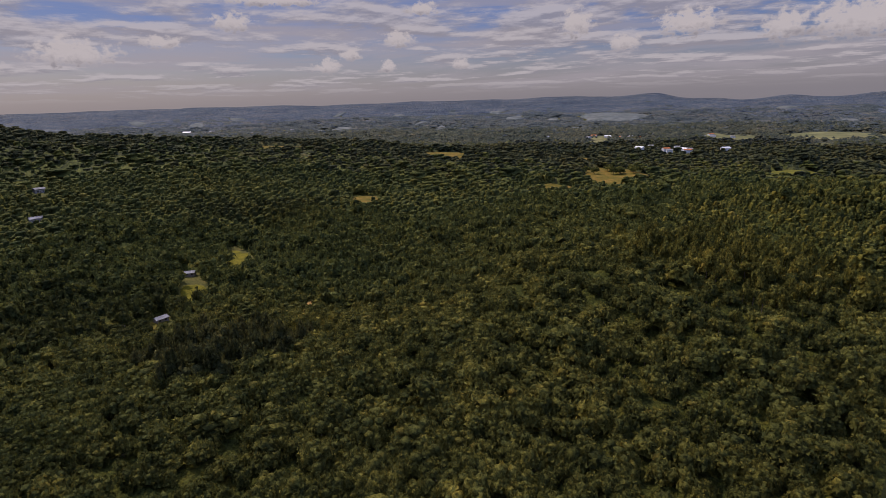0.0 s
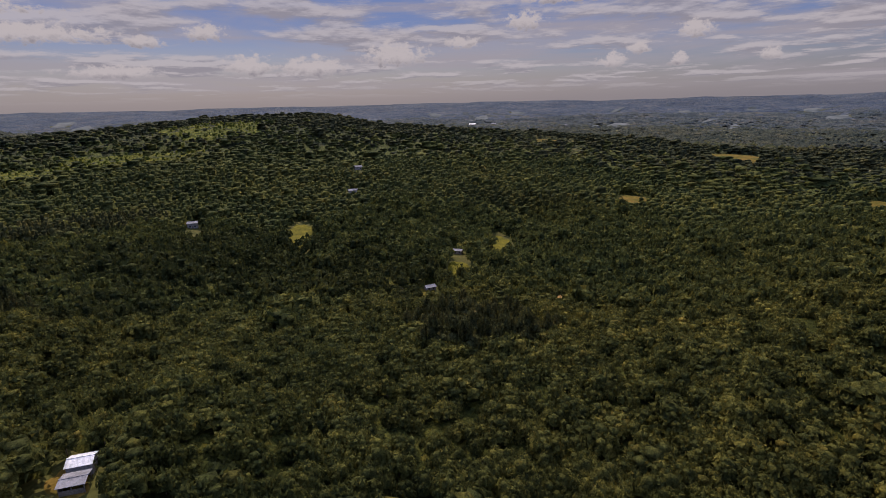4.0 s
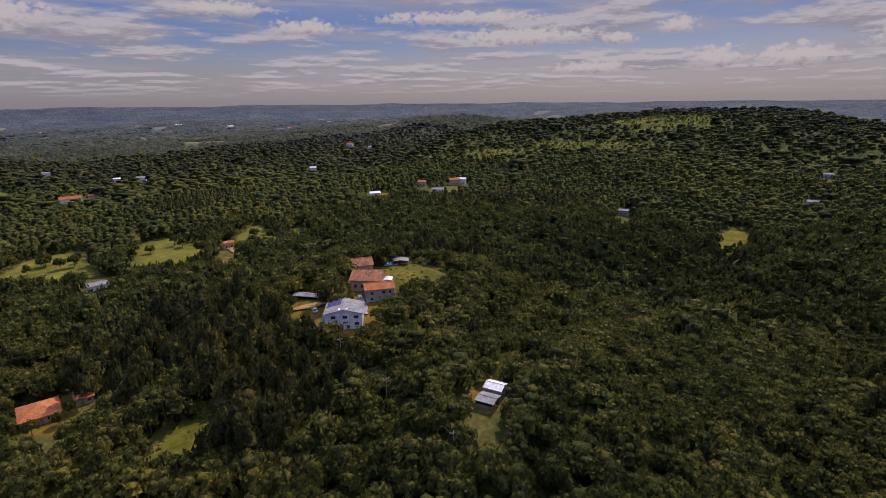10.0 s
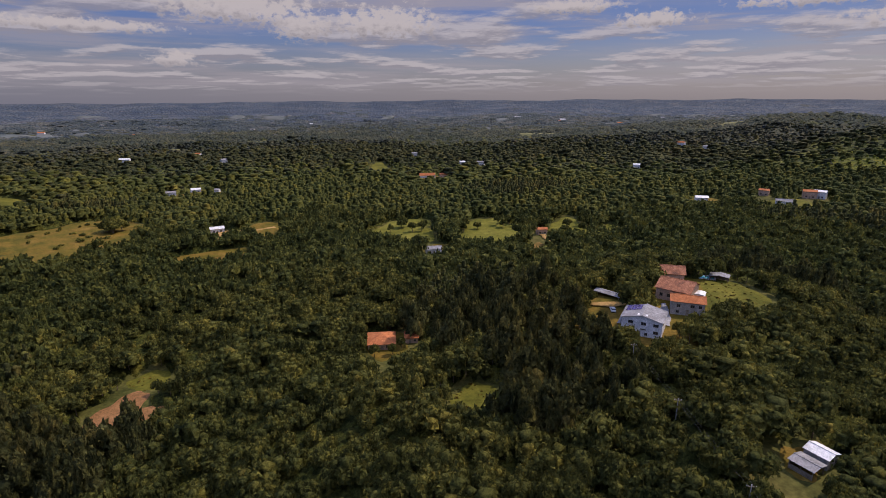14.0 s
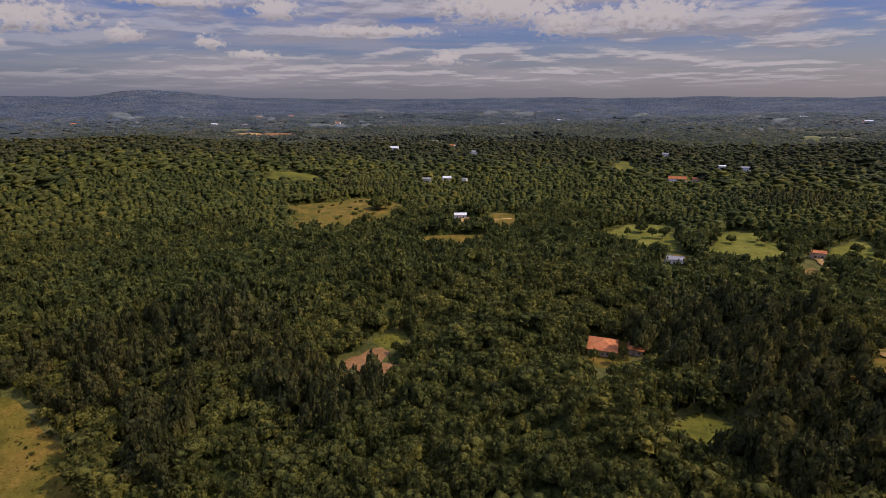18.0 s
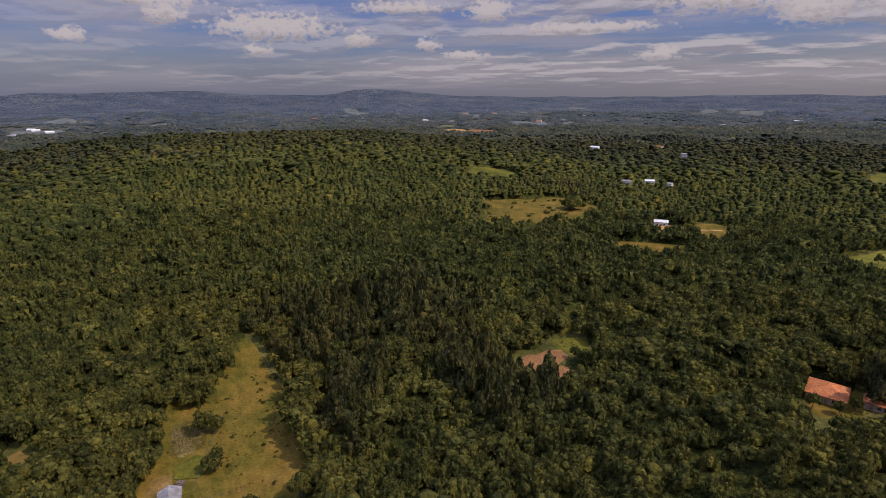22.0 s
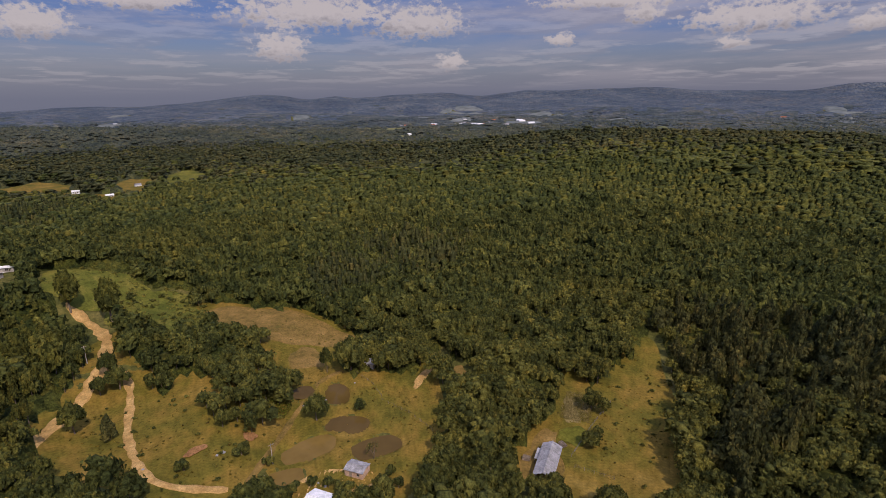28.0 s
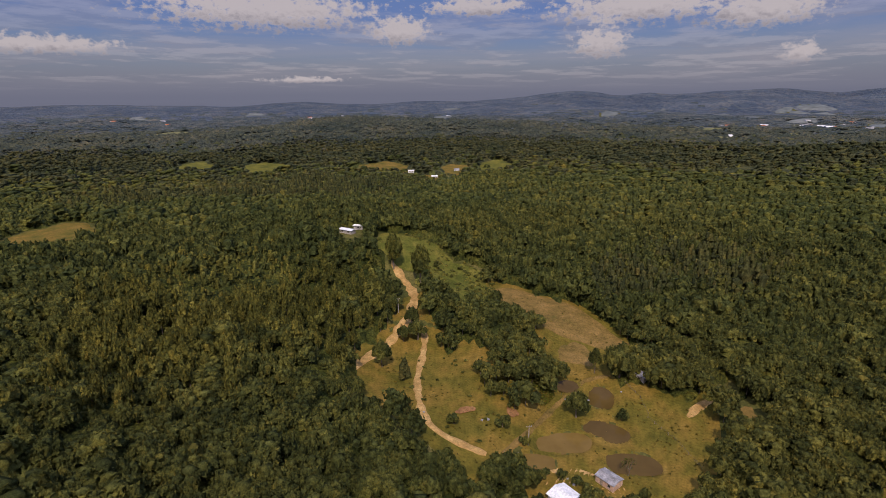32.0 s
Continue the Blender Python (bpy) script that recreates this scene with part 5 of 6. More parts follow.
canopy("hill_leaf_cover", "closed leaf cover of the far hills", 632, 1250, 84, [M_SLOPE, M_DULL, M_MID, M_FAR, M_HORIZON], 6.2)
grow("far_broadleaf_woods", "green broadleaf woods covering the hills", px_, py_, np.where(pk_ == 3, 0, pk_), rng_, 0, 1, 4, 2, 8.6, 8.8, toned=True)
grow("far_pine_woods", "dark pine plantation on the far hill", px_, py_, pk_, rng_, 1, 1, 4, 2, 7.4, 11.0)
FOLIAGE["eucalyptus"] = M_YOUNG
grow("far_eucalyptus_woods", "bright green young plantation on the far hill", px_, py_, pk_, rng_, 2, 1, 4, 2, 5.4, 9.6)
FOLIAGE["eucalyptus"] = M_EUC
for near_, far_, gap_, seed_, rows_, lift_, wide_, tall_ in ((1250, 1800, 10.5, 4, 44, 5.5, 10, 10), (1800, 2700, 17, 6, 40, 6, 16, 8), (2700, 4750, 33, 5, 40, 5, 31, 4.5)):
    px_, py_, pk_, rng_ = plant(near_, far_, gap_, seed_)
    canopy("distant_leaf_cover", "distant leaf cover with haze in its colour", near_ * 0.985, far_ * 1.01 if far_ < 4000 else 5800, rows_, FARTHER, lift_)
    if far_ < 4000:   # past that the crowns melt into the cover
        grow("distant_woods", "distant woods with blue haze in their colour", px_, py_, np.where(pk_ >= 0, 0, -1), rng_, 0, 1, 4, 1, wide_, tall_, toned=True)


# ---- trees that stand apart, and the nearest of the woods ----
def tube(bm, points, radii, sides=6):
    rings = []
    for (x, y, z), r in zip(points, radii):
        rings.append([bm.verts.new((x + r * math.cos(k * 2 * math.pi / sides), y + r * math.sin(k * 2 * math.pi / sides), z)) for k in range(sides)])
    for a, b in zip(rings, rings[1:]):
        for k in range(sides):
            bm.faces.new((a[k], a[(k + 1) % sides], b[(k + 1) % sides], b[k]))
    bm.faces.new(rings[-1])


def tree_proto(name, label, kind, seed, tris=460, lumps=14, leaf=0.1, bare=False):
    """A tree one metre tall and one metre in crown radius, to be scaled: trunk with limbs, crown, inner crown."""
    rng = np.random.default_rng(seed)
    top = new(name)
    tagged(top, label, "tree")
    bm = bmesh.new()
    lean = rng.normal(size=2) * 0.04
    tube(bm, [(0, 0, -0.06), (lean[0], lean[1], 0.3), (lean[0] * 2, lean[1] * 2, 0.75)], [0.06, 0.045, 0.015])
    for k in range(7 if bare else 3):
        a, z0 = rng.uniform(0, 6.28), rng.uniform(0.25, 0.55)
        q = rng.uniform(0.35, 0.7)
        tube(bm, [(lean[0], lean[1], z0), (math.cos(a) * q * 0.5, math.sin(a) * q * 0.5, z0 + 0.14), (math.cos(a) * q, math.sin(a) * q, z0 + 0.3)], [0.028, 0.02, 0.006], 5)
    part("trunk", bm, M_BARK, top)
    crown, buds = leafy(rng, tris, lumps, SHAPES[kind], leaf)
    link_mesh("crown", crown.reshape(-1, 3), np.arange(len(crown) * 3).reshape(-1, 3), FOLIAGE[kind], top)
    if not bare:
        link_mesh("inner_crown", *puffs(rng, [(c, r * 0.94, f) for c, r, f in buds], 6, 2), FOLIAGE[kind], top, smooth=True)
    top.matrix_basis = Matrix.Translation((0, 0, -900))
    return top


BROAD = [tree_proto("broadleaf_tree", "leafy green broadleaf tree with a rounded crown", "broadleaf", 20 + k) for k in range(6)]
PINES = [tree_proto("pine_tree", "dark green pine tree with dense boughs", "pine", 40 + k) for k in range(4)]
EUCS = [tree_proto("eucalyptus_tree", "tall olive-green eucalyptus tree on a slim trunk", "eucalyptus", 60 + k) for k in range(3)]
BUSH = [tree_proto("bush", "low green bush on the dry grass", "broadleaf", 80 + k, 160, 7, 0.11) for k in range(3)]
BARE = [tree_proto("grey_tree", "sparse grey-leaved tree by the pond", "broadleaf", 90, 130, 10, 0.07, True)]
USED = set()


def tree(protos, x, y, tall, wide, label="", group=""):
    """A copy of one of the kind: the first time the kind's own first tree is used."""
    k = int(abs(x * 7.3 + y * 3.1)) % len(protos)
    m = pose(x, y, ground_at(x, y), 0, 0, (x * 37 + y * 61) % 360) @ Matrix.Diagonal((wide, wide, tall, 1))
    p = protos[k]
    if p.name in USED:
        ob = copy_thing(p, m)
        ob.matrix_basis = m
    else:
        USED.add(p.name)
        p.matrix_basis = m
        ob = p
    if label:
        ob["label"] = label
    if group:
        ob["group"] = group
    return ob


tr = np.random.default_rng(9)
for x, y, k in FORE:
    s = float(tr.uniform(0.8, 1.25))
    tree((BROAD, PINES, EUCS, BROAD)[k], x, y, (7.2, 9.8, 10.0, 7.2)[k] * s, (4.3, 4.0, 4.2, 4.3)[k] * s, group="nearest trees of the woods")
for a_, r_, h, w in ((-40.6, 186, 6, 3.4), (-41.6, 193, 7, 3.8), (-39.0, 181, 6, 3.2), (-37.9, 175, 5, 2.8), (-42.4, 200, 6, 3.4), (-38.6, 173, 6, 3.2), (-40.0, 177, 6.5, 3.6), (-42.8, 186, 7, 3.8), (-33.4, 206, 8, 4),
                      (-32.5, 213, 9, 4.4), (-33.8, 198, 6, 3), (-31.8, 160, 6, 3.2), (-38.5, 213, 4, 2), (-34.0, 226, 8, 4), (-33.0, 234, 9, 4.2), (-40.5, 246, 8, 4), (-28.2, 196, 7, 3.6), (-27.6, 186, 8, 4)):
    tree(BROAD, *polar(a_, r_), h, w, "leafy tree close beside the ridge houses", "trees round the ridge houses")
for x, y, h, w in ((12.0, 188.0, 5, 2.6), (19.0, 188.5, 4.5, 2.2), (7.6, 196, 7, 3.2), (23.2, 193.0, 5, 2.0), (7.5, 204, 8, 3.6), (20.5, 209.5, 8, 3.6)):
    tree(BROAD, x, y, h, w, "leafy tree half hiding the orange roof", "trees round the orange house")
tree(BROAD, -170.0, -17.8, 9.5, 5.0, "broad dark tree standing between the ponds"), tree(BROAD, -197.8, -5.5, 13, 6.4, "large dark tree at the upper end of the ponds")
tree(BROAD, -199.2, -15.1, 11, 3.0, "slim tree at the edge of the ponds"), tree(BARE, -145.5, 1.4, 6, 2.6), tree(BUSH, -174.2, -2.6, 4, 2.6)
tree(BUSH, -141.7, -53.9, 3.6, 2.6, "round green bush beside scraped clay"), tree(BUSH, -150.1, -39.5, 4.2, 3.0, "round green bush beside scraped clay")
tree(PINES, -161.8, -81.8, 9, 2.9, "young pine beside the farm track"), tree(BROAD, -166.9, -94.3, 10, 4.6, "umbrella-shaped tree beside the dirt road")
tree(EUCS, -245.2, -128.5, 18, 7.5, "tall dark eucalyptus at the bend of the road"), tree(EUCS, -244.1, -112.0, 19, 8.5, "tall dark eucalyptus at the bend of the road"), tree(EUCS, -224, -98, 12, 6)
tree(BROAD, -192, -90, 9, 5.0, "leafy clump between road and track"), tree(BROAD, -197, -95, 9, 4.2, "leafy clump between road and track"), tree(BROAD, -188, -95, 7, 3.4, "leafy clump between road and track")
for x, y, h, w in ((-157.3, 81, 8, 4.2), (-154, 84, 6, 3), (-138.5, 72.5, 5, 4), (-142, 76, 4, 2.2), (-133, 37, 7, 4.4), (-139, 33, 8, 5), (-146, 38, 8, 5), (-143, 28, 7, 4), (-151, 31, 8, 5)):
    tree(BROAD if h > 4.5 else BUSH, x, y, h, w, "leafy tree on the edge of the barn field")
for x, y in ((-134.5, -22), (-132, -25), (-136, -17), (-133, -9.5), (-132.5, -6), (-135, -12.5), (-146, -31), (-133.5, 3), (-137, 6), (-131, 8)):
    tree(BUSH, x, y, 3.2, 2.0, "clipped green bush in the farm yard")
for k in range(46):
    a_, r_ = tr.uniform(104, 119), tr.uniform(142, 205)
    x, y = polar(a_, r_)
    tree(BUSH, x, y, float(tr.uniform(0.5, 1.1)), float(tr.uniform(0.5, 1.1)), "low tuft of scrub on the dry pasture", "scrub on the pasture")
for k in range(60):
    a_, r_ = tr.uniform(106, 115), tr.uniform(258, 296)
    x, y = polar(a_, r_)
    tree(BUSH, x, y, float(tr.uniform(0.8, 2.2)), float(tr.uniform(0.9, 1.9)), "low green bush on the scrubby slope", "scrub on the slope")
for k in range(40):
    a_, r_ = tr.uniform(15, 31), tr.uniform(410, 520)
    x, y = polar(a_, r_)
    tree(BUSH, x, y, float(tr.uniform(1.5, 3.5)), float(tr.uniform(1.2, 3.0)), "bush scattered on the far meadow", "bushes on the meadow")
for k in range(9):
    x, y = polar(21 + tr.normal() * 0.9, 462 + tr.normal() * 5)
    tree(BROAD, x, y, 9, 6, "leafy tree in the clump on the meadow", "clump on the meadow")
for k in range(24):
    x, y = polar(tr.uniform(-30, -6), tr.uniform(376, 405))
    tree(BROAD, x, y, float(tr.uniform(5, 9)), float(tr.uniform(2.5, 4.5)), "tree standing in the bright meadow", "trees on the meadow")
for k in range(12):
    x, y = polar(-137.3 + tr.normal() * 1.2, 752 + tr.normal() * 14)
    tree(BROAD, x, y, 10, 7, "tree in the clump on the golden pasture", "clump on the pasture")
for k in range(22):
    x, y = polar(tr.uniform(54, 61), tr.uniform(135, 222))
    tree(BUSH, x, y, float(tr.uniform(0.5, 1.3)), float(tr.uniform(0.5, 1.3)), "low bush on the long pasture", "scrub on the long pasture")


for p in BROAD + PINES + EUCS + BUSH + BARE:
    if p.name not in USED:
        for o in (*p.children_recursive, p):
            bpy.data.objects.remove(o)


# ---- maize rows, poles, wires, fence ----
def stalks():
    """Dry maize stalks in rows, one mesh."""
    rng, out = np.random.default_rng(3), []
    cx, cy = polar(64.3, 177)
    a = radians(58)
    for i in range(18):
        for j in range(26):
            u, v = -8.5 + i + rng.normal() * 0.15, -5.2 + j * 0.42 + rng.normal() * 0.1
            x, y = cx - math.sin(a) * u + math.cos(a) * v, cy + math.cos(a) * u + math.sin(a) * v
            z, h, t = ground_at(x, y) + 0.2, rng.uniform(0.3, 1.2), rng.normal(size=2) * 0.3
            for k in range(2):
                p, q = rng.normal(size=2) * 0.25, rng.normal(size=2) * 0.25
                out.append([(x - 0.08, y, z), (x + 0.08, y + 0.05, z), (x + p[0] + t[0], y + p[1] + t[1], z + h)])
                out.append([(x, y - 0.1, z + h * 0.4), (x, y + 0.1, z + h * 0.5), (x + q[0] * 2, y + q[1] * 2, z + h * 0.8)])
    o = np.array(out).reshape(-1, 3)
    return tagged(link_mesh("maize_stalks", o, np.arange(len(o)).reshape(-1, 3), M_CROP), "dry standing and fallen maize stalks", "crop", kind="stuff")


stalks()


def pole(az, r, tall=8.5):
    x, y = polar(az, r)
    top = new("utility_pole")
    top.matrix_basis = pose(x, y, ground_at(x, y), 0, 0, az + 20)
    tagged(top, "grey utility pole with a crossarm beside the lane", "utility pole", "poles of the power line")
    bm = bmesh.new()
    tube(bm, [(0, 0, -0.4), (0, 0, tall)], [0.16, 0.10], 8)
    part("shaft", bm, M_CONCRETE, top)
    part("crossarm", boxed((-0.9, 0.9, -0.06, 0.06, tall - 0.5, tall - 0.38)), M_WOOD, top)
    for u in (-0.8, 0, 0.8):
        part("insulator", boxed((u - 0.05, u + 0.05, -0.05, 0.05, tall - 0.38, tall - 0.2)), M_WHITE, top)
    return Vector((x, y, ground_at(x, y) + tall - 0.2))


def wire(a, b, sag=0.7):
    bm = bmesh.new()
    d = (b - a).normalized()
    side = d.cross(Vector((0, 0, 1))).normalized() * 0.012
    rows = []
    for k in range(13):
        s = k / 12
        p = a.lerp(b, s) - Vector((0, 0, sag * 4 * s * (1 - s)))
        rows.append([bm.verts.new(p + side * math.cos(q) + Vector((0, 0, 0.012 * math.sin(q)))) for q in (0, 2.09, 4.19)])
    for p, q in zip(rows, rows[1:]):
        for k in range(3):
            bm.faces.new((p[k], p[(k + 1) % 3], q[(k + 1) % 3], q[k]))
    return tagged(part("power_wire", bm, M_METAL, None), "thin sagging power line wire", "wire")


tops = [pole(*q) for q in ((-33.5, 152), (-38.6, 125), (-46.7, 99), (-60, 82))]
for a, b in zip(tops, tops[1:]):
    for u in (-0.8, 0.8):
        o = Vector((u * 0.7, u * 0.7, 0))
        wire(a + o, b + o)
for q in ((117.3, 232), (101.5, 150)):
    pole(*q, 7.5)


def fence(points, gap=3.0):
    """A post-and-wire fence along plan points."""
    top = new("wire_fence")
    x0, y0 = points[0]
    z0 = ground_at(x0, y0)
    top.matrix_basis = pose(x0, y0, z0)
    tagged(top, "old wooden post and wire fence", "fence")
    for (xa, ya), (xb, yb) in zip(points, points[1:]):
        n = max(int(math.hypot(xb - xa, yb - ya) / gap), 1)
        last = None
        for k in range(n + 1):
            x, y = xa + (xb - xa) * k / n, ya + (yb - ya) * k / n
            z = ground_at(x, y) - z0
            bm = bmesh.new()
            tube(bm, [(x - x0, y - y0, z - 0.2), (x - x0, y - y0, z + 1.2)], [0.07, 0.06], 6)
            part("post", bm, M_WOOD, top)
            if last:
                for h in (0.5, 0.9, 1.15):
                    lx, ly, lz = last
                    bm = bmesh.new()
                    vs = [bm.verts.new(c) for c in ((lx, ly, lz + h), (x - x0, y - y0, z + h), (x - x0, y - y0, z + h + 0.03), (lx, ly, lz + h + 0.03))]
                    ws = [bm.verts.new((v.co.x + 0.02, v.co.y + 0.02, v.co.z)) for v in vs]
                    bm.faces.new(vs), bm.faces.new(ws[::-1])
                    for i in range(4):
                        bm.faces.new((vs[i], ws[i], ws[(i + 1) % 4], vs[(i + 1) % 4]))
                    part("wire", bm, M_METAL, top)
            last = (x - x0, y - y0, z)


fence([(-178, 6), (-168, 15), (-155, 22)]), fence([(-196, -3), (-188, 3), (-180, 6)]), fence([(-135, 64), (-147, 76), (-160, 90)]), fence([(-130, 63), (-122, 72)])


def car(x, y, turn, paint, label):
    top = new("car")
    top.matrix_basis = pose(x, y, ground_at(x, y) + 0.1, 0, 0, turn)
    tagged(top, label, "car")
    for nm, prof, half in (("body", [(-2.1, 0.35), (2.1, 0.35), (2.15, 0.75), (1.2, 0.95), (-2.0, 1.0), (-2.15, 0.7)], 0.85), ("cabin", [(-1.9, 0.98), (0.9, 0.94), (0.25, 1.45), (-1.5, 1.48)], 0.72)):
        bm = bmesh.new()
        a, b = [[bm.verts.new((u, s * half, v)) for u, v in prof] for s in (-1, 1)]
        bm.faces.new(a), bm.faces.new(b[::-1])
        for k in range(len(prof)):
            bm.faces.new((a[k], b[k], b[(k + 1) % len(prof)], a[(k + 1) % len(prof)]))
        bmesh.ops.recalc_face_normals(bm, faces=bm.faces)
        part(nm, bm, paint if nm == "body" else M_GLASS, top)
    part("roof", boxed((-1.45, 0.2, -0.68, 0.68, 1.47, 1.53)), paint, top)
    for u in (-1.35, 1.35):
        for s in (-0.8, 0.8):
            bm = bmesh.new()
            bmesh.ops.create_cone(bm, cap_ends=True, segments=14, radius1=0.32, radius2=0.32, depth=0.2, matrix=Matrix.Translation((u, s, 0.32)) @ Matrix.Rotation(math.pi / 2, 4, "X"))
            wh = part("wheel", bm, M_RUBBER, top)
            bm = bmesh.new()
            bmesh.ops.create_cone(bm, cap_ends=True, segments=10, radius1=0.18, radius2=0.18, depth=0.22, matrix=Matrix.Translation((u, s, 0.32)) @ Matrix.Rotation(math.pi / 2, 4, "X"))
            part("rim", bm, M_METAL, wh)


car(97.9, 163.3, 70, M_WHITE, "small white car parked on the worn yard")


# ---- farm clutter ----
def boulder(x, y, size, k):
    """A lumpy half-buried stone."""
    rng = np.random.default_rng(k)
    bm = bmesh.new()
    bmesh.ops.create_icosphere(bm, subdivisions=2, radius=size)
    for v in bm.verts:
        v.co *= 1 + 0.18 * math.sin(v.co.x * 5 / size + k) * math.cos(v.co.y * 4 / size) + rng.normal() * 0.05
        v.co.z *= 0.7
    ob = part("boulder", bm, M_SHEET, None)
    ob.matrix_basis = pose(x, y, ground_at(x, y) + size * 0.2, 0, 0, k * 47)
    return tagged(ob, "pale rounded boulder beside the ponds", "boulder", "boulders on the banks")


for k, (x, y, s) in enumerate(((-140, -31.5, 0.8), (-138.6, -31, 0.6), (-141.5, -32, 0.5), (-135.5, -13.5, 0.5), (-150.5, -45, 0.7), (-149, -46.5, 0.5), (-143, -65.5, 0.5), (-178.5, -23.3, 0.5), (-181, -15, 0.4), (-190, -4, 0.4), (-136, -8.8, 0.4), (-137.2, -15.6, 0.4))):
    boulder(x, y, s, k)


def log_pile(x, y, turn):
    top = new("log_pile")
    top.matrix_basis = pose(x, y, ground_at(x, y) + 0.05, 0, 0, turn)
    tagged(top, "stack of cut grey logs beside the barn", "log pile")
    for row in range(3):
        for k in range(6 - row):
            bm = bmesh.new()
            bmesh.ops.create_cone(bm, cap_ends=True, segments=10, radius1=0.19, radius2=0.17, depth=2.4, matrix=Matrix.Translation((0, (k + row * 0.5) * 0.38, 0.2 + row * 0.33)) @ Matrix.Rotation(math.pi / 2, 4, "Y"))
            part("log", bm, M_BARK, top)


log_pile(-135.8, 49.0, 60), log_pile(-140.6, 62.5, 20)


def maize_plot():
    """Tall green maize between the track and the grove: stems with drooping blades, one mesh."""
    rng, out = np.random.default_rng(8), []
    for i in range(17):
        for j in range(26):
            x, y = -183 + i * 0.85 + rng.normal() * 0.15, -40 + j * 0.5 + rng.normal() * 0.1
            if inside(np.array(x), np.array(y), -176.5, -33.0, 7.5, 6.0, radians(100)) > 1:
                continue
            z, h = ground_at(x, y), rng.uniform(1.5, 2.4)
            out.append([(x - 0.04, y, z), (x + 0.04, y, z), (x, y + 0.02, z + h)])
            for k in range(4):
                a, q = rng.uniform(0, 6.28), h * rng.uniform(0.35, 0.95)
                out.append([(x, y, z + q), (x + math.cos(a) * 0.35 - 0.06, y + math.sin(a) * 0.35, z + q + 0.25), (x + math.cos(a) * 0.75, y + math.sin(a) * 0.75, z + q - 0.1)])
    o = np.array(out).reshape(-1, 3)
    tagged(link_mesh("maize_plants", o, np.arange(len(o)).reshape(-1, 3), M_YOUNG), "tall green maize plants beside the grove", "crop", kind="stuff")


maize_plot()


def palm(x, y, tall):
    top = new("palm_tree")
    top.matrix_basis = pose(x, y, ground_at(x, y), 0, 0, x * 13 % 360)
    tagged(top, "slim palm with drooping green fronds", "palm tree")
    bm = bmesh.new()
    tube(bm, [(0, 0, -0.3), (0.15, 0, tall * 0.5), (0.1, 0.1, tall)], [0.2, 0.14, 0.12], 8)
    part("trunk", bm, M_BARK, top)
    for k in range(14):
        a, up = k * 2.4, 0.9 - 0.09 * k
        bm = bmesh.new()
        last = None
        for s in range(6):
            q = s / 5 * 2.4
            c = Vector((math.cos(a) * q + 0.1, math.sin(a) * q + 0.1, tall + up * q - 0.34 * q * q))
            w = Vector((-math.sin(a), math.cos(a), 0)) * (0.32 * math.sin(0.4 + 2.5 * s / 5))
            row = [bm.verts.new(c - w - Vector((0, 0, 0.12))), bm.verts.new(c), bm.verts.new(c + w - Vector((0, 0, 0.12)))]
            if last:
                bm.faces.new((last[0], last[1], row[1], row[0])), bm.faces.new((last[1], last[2], row[2], row[1]))
            last = row
        part("frond", bm, M_BROAD, top)


palm(-168.0, -40.0, 6.5), palm(-171.5, -37.5, 5.5), palm(-196, 10, 7)


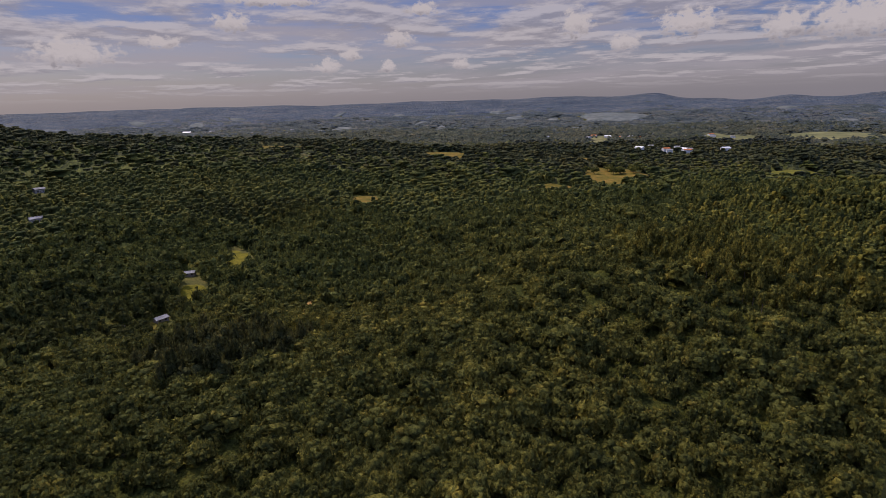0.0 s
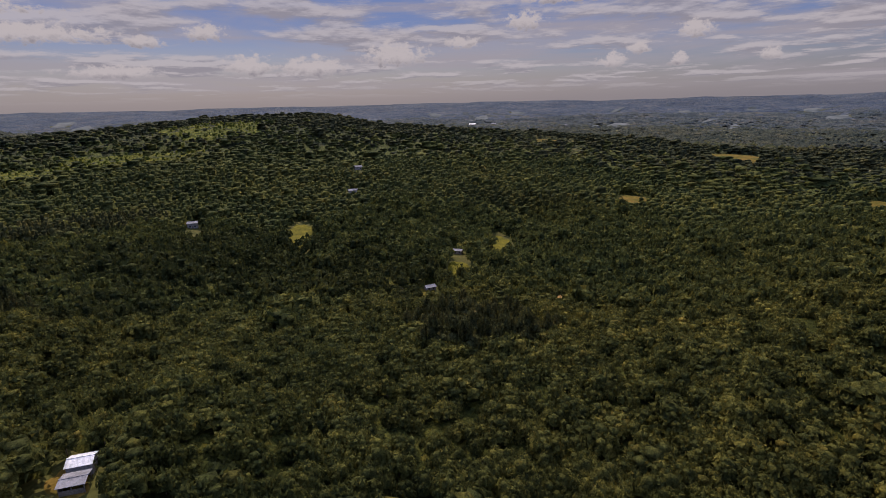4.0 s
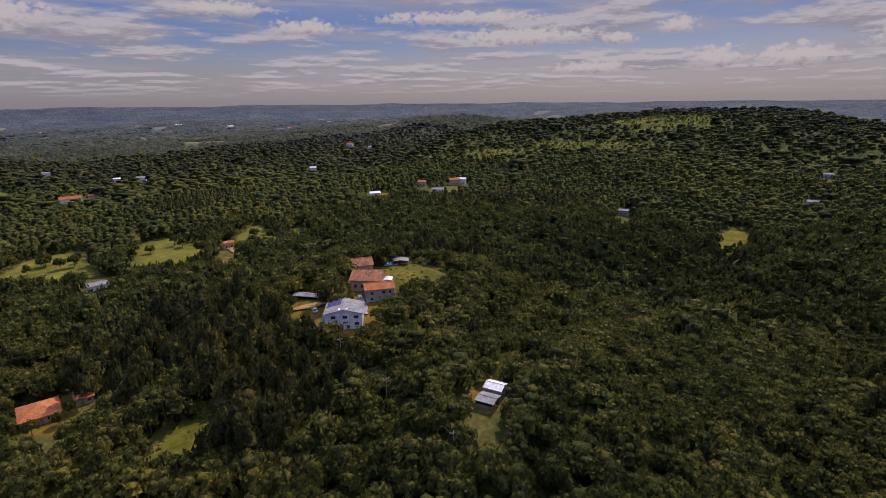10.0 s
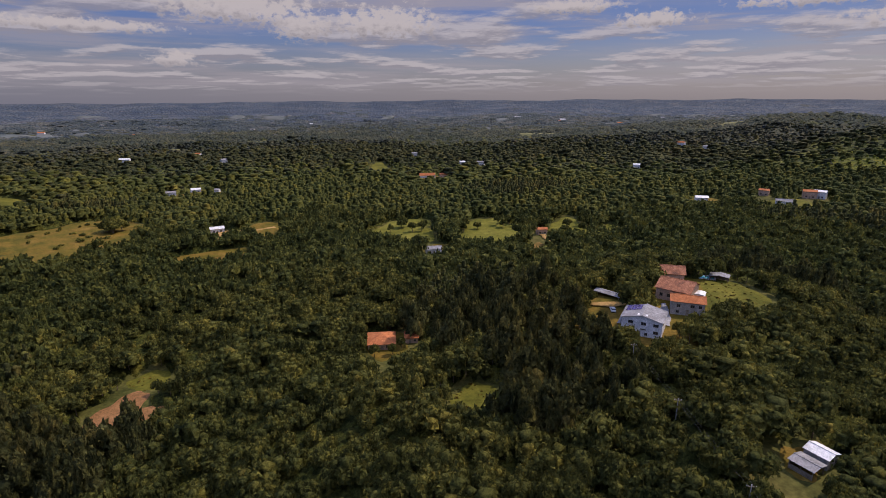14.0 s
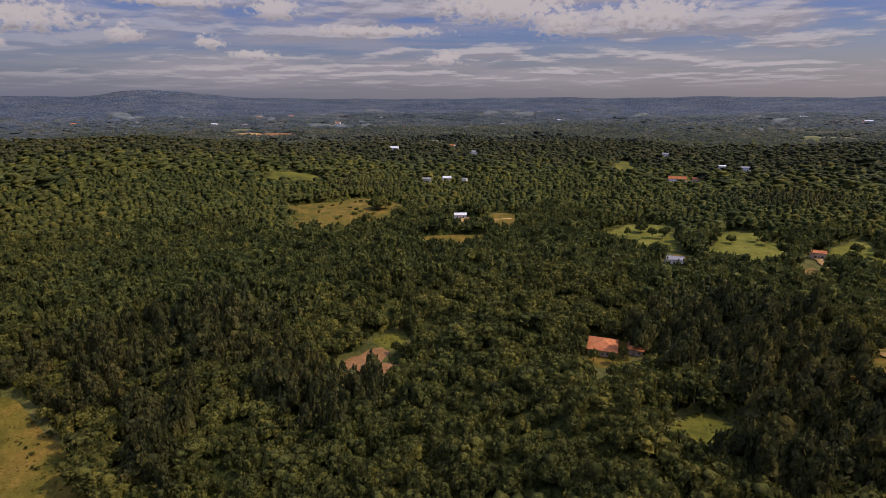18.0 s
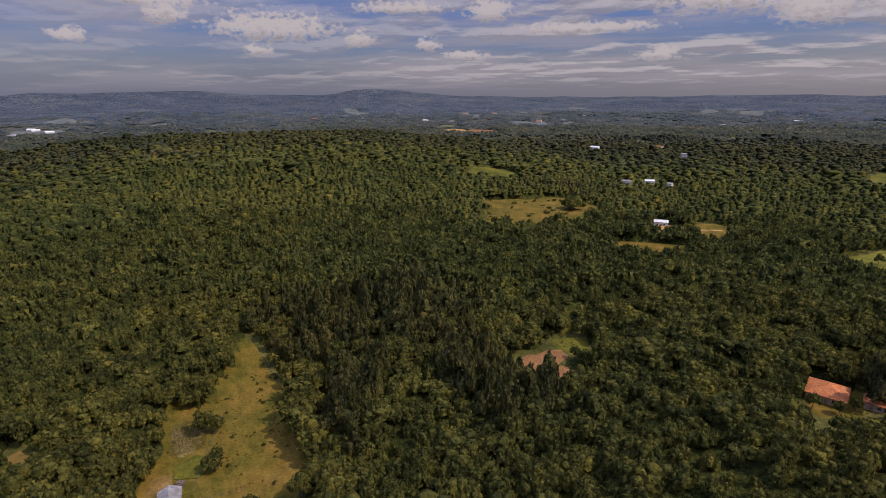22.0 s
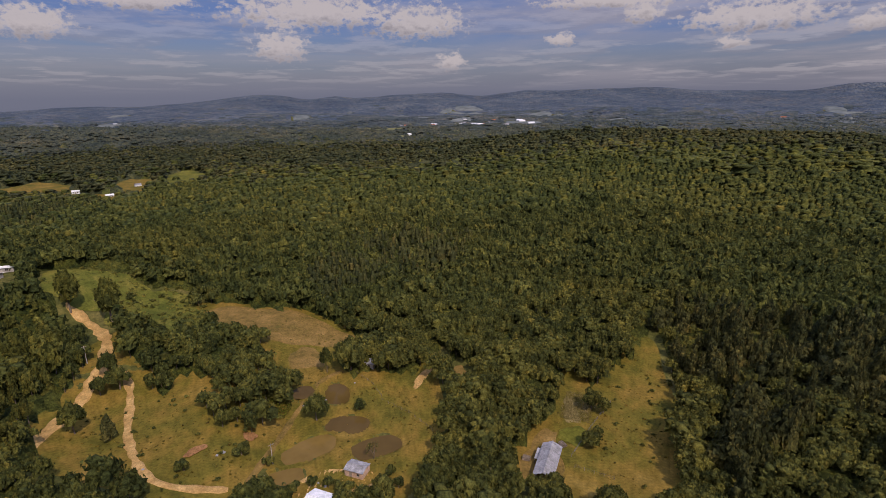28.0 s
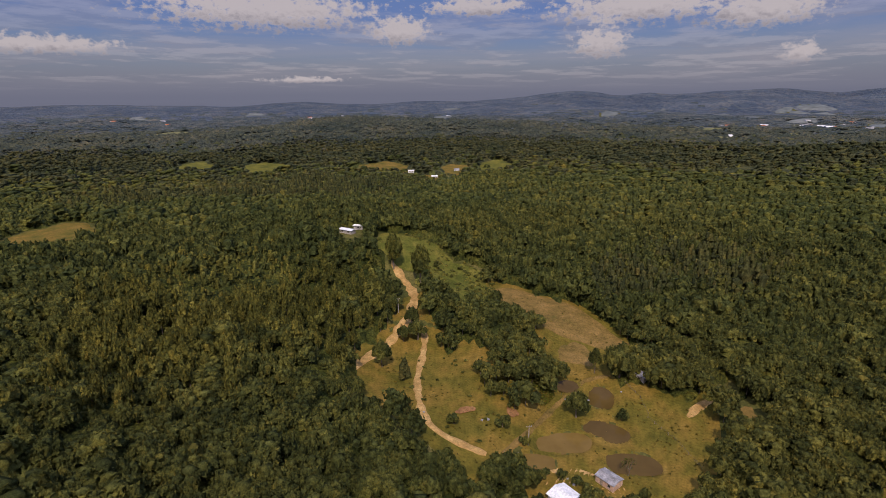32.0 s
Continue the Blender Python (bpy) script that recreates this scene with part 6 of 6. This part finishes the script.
# ---- grass tussocks ----
def tussocks(name, label, fields, count, seed, mat, low, high):
    """Clumps of coarse grass and scrub over the open ground, clear of water, ways and yards."""
    rng = np.random.default_rng(seed)
    xs, ys = [], []
    area = sum(f[2] * f[3] for f in fields)
    for az, r, along, across, turn in fields:
        n = int(count * along * across / area)
        a, (cx, cy) = radians(az + turn), polar(az, r)
        q, th = np.sqrt(rng.uniform(0, 1, n)) * 0.98, rng.uniform(0, 2 * math.pi, n)
        u, v = q * np.cos(th) * along, q * np.sin(th) * across
        xs.append(cx - np.sin(a) * u + np.cos(a) * v), ys.append(cy + np.cos(a) * u + np.sin(a) * v)
    x, y = np.concatenate(xs), np.concatenate(ys)
    keep = np.sin(x * 0.13 + 2 * np.sin(y * 0.09)) * np.sin(y * 0.15 + 1.7) + rng.uniform(-0.6, 0.9, len(x)) > -0.1
    for px, py, pa, pb, ph, level in PONDS:
        keep &= in_pond(x, y, px, py, pa, pb, ph) > 1.25
    for way, half in ((UPPER_ROAD, 3.0), (FARM_TRACK, 2.3)):
        for (a0, r0), (a1, r1) in zip(way, way[1:]):
            p, q = np.array(polar(a0, r0)), np.array(polar(a1, r1))
            s = np.clip(((x - p[0]) * (q - p)[0] + (y - p[1]) * (q - p)[1]) / ((q - p) @ (q - p)), 0, 1)
            keep &= np.hypot(x - p[0] - s * (q - p)[0], y - p[1] - s * (q - p)[1]) > half
    for az, r, along, across in ((68, 147, 18, 10), (94.5, 137, 10, 18), (64.3, 177, 12, 7), (64.5, 160, 6, 6)):
        keep &= inside(x, y, *polar(az, r), along, across, radians(az)) > 1
    x, y = x[keep], y[keep]
    z, size, turn = height(x, y) + 0.02, rng.uniform(low, high, len(x)) * np.where(rng.uniform(0, 1, len(x)) < 0.1, 1.7, 1.0), rng.uniform(0, 6.28, len(x))
    verts, faces, base = [], [], 0
    for k in range(4):
        v, f = puffs(rng, [(np.array([0, 0, 0.12]), 0.5, 0.8), (np.array([0.4, 0.1, 0.06]), 0.36, 0.8), (np.array([-0.25, 0.35, 0.05]), 0.32, 0.7)], 5, 2)
        s = np.arange(len(x)) % 4 == k
        c, n, w = np.cos(turn[s])[:, None], np.sin(turn[s])[:, None], size[s][:, None]
        verts.append(np.stack([(v[None, :, 0] * c - v[None, :, 1] * n) * w + x[s, None], (v[None, :, 0] * n + v[None, :, 1] * c) * w + y[s, None], v[None, :, 2] * w + z[s, None]], -1).reshape(-1, 3))
        faces.append((f[None] + (base + np.arange(s.sum()) * len(v))[:, None, None]).reshape(-1, 3))
        base += s.sum() * len(v)
    tagged(link_mesh(name, np.concatenate(verts), np.concatenate(faces), mat, smooth=True), label, "grass", kind="stuff")


M_TUFT = leaves("dry_tuft_grass", (0.075, 0.064, 0.013), (0.115, 0.086, 0.019), (0.16, 0.114, 0.03), 0.2)
tussocks("pasture_tussocks", "dry olive tussocks dotting the valley pastures", [(93.5, 166, 36, 29, 0), (110.5, 168, 36, 20, 4), (118, 178, 24, 12, 0), (98, 208, 22, 11, 12), (85, 158, 30, 10, -10),
         (99.8, 247, 43, 15.5, -125), (57.6, 178, 47, 12.5, 0), (63, 160, 30, 10, 10)], 2600, 31, M_TUFT, 0.25, 0.75)
tussocks("scrub_tussocks", "low green scrub crowding the slope", [(110.5, 273, 30, 20, 0), (115.5, 300, 12, 22, 0)], 1500, 32, M_EUC, 0.7, 1.7)
tussocks("ridge_tussocks", "rough grass clumps round the ridge houses", [(-42, 221, 19, 12, 0), (-16, 141, 9, 8, 0), (20, 222, 8, 8, 0)], 260, 33, M_TUFT, 0.3, 0.8)
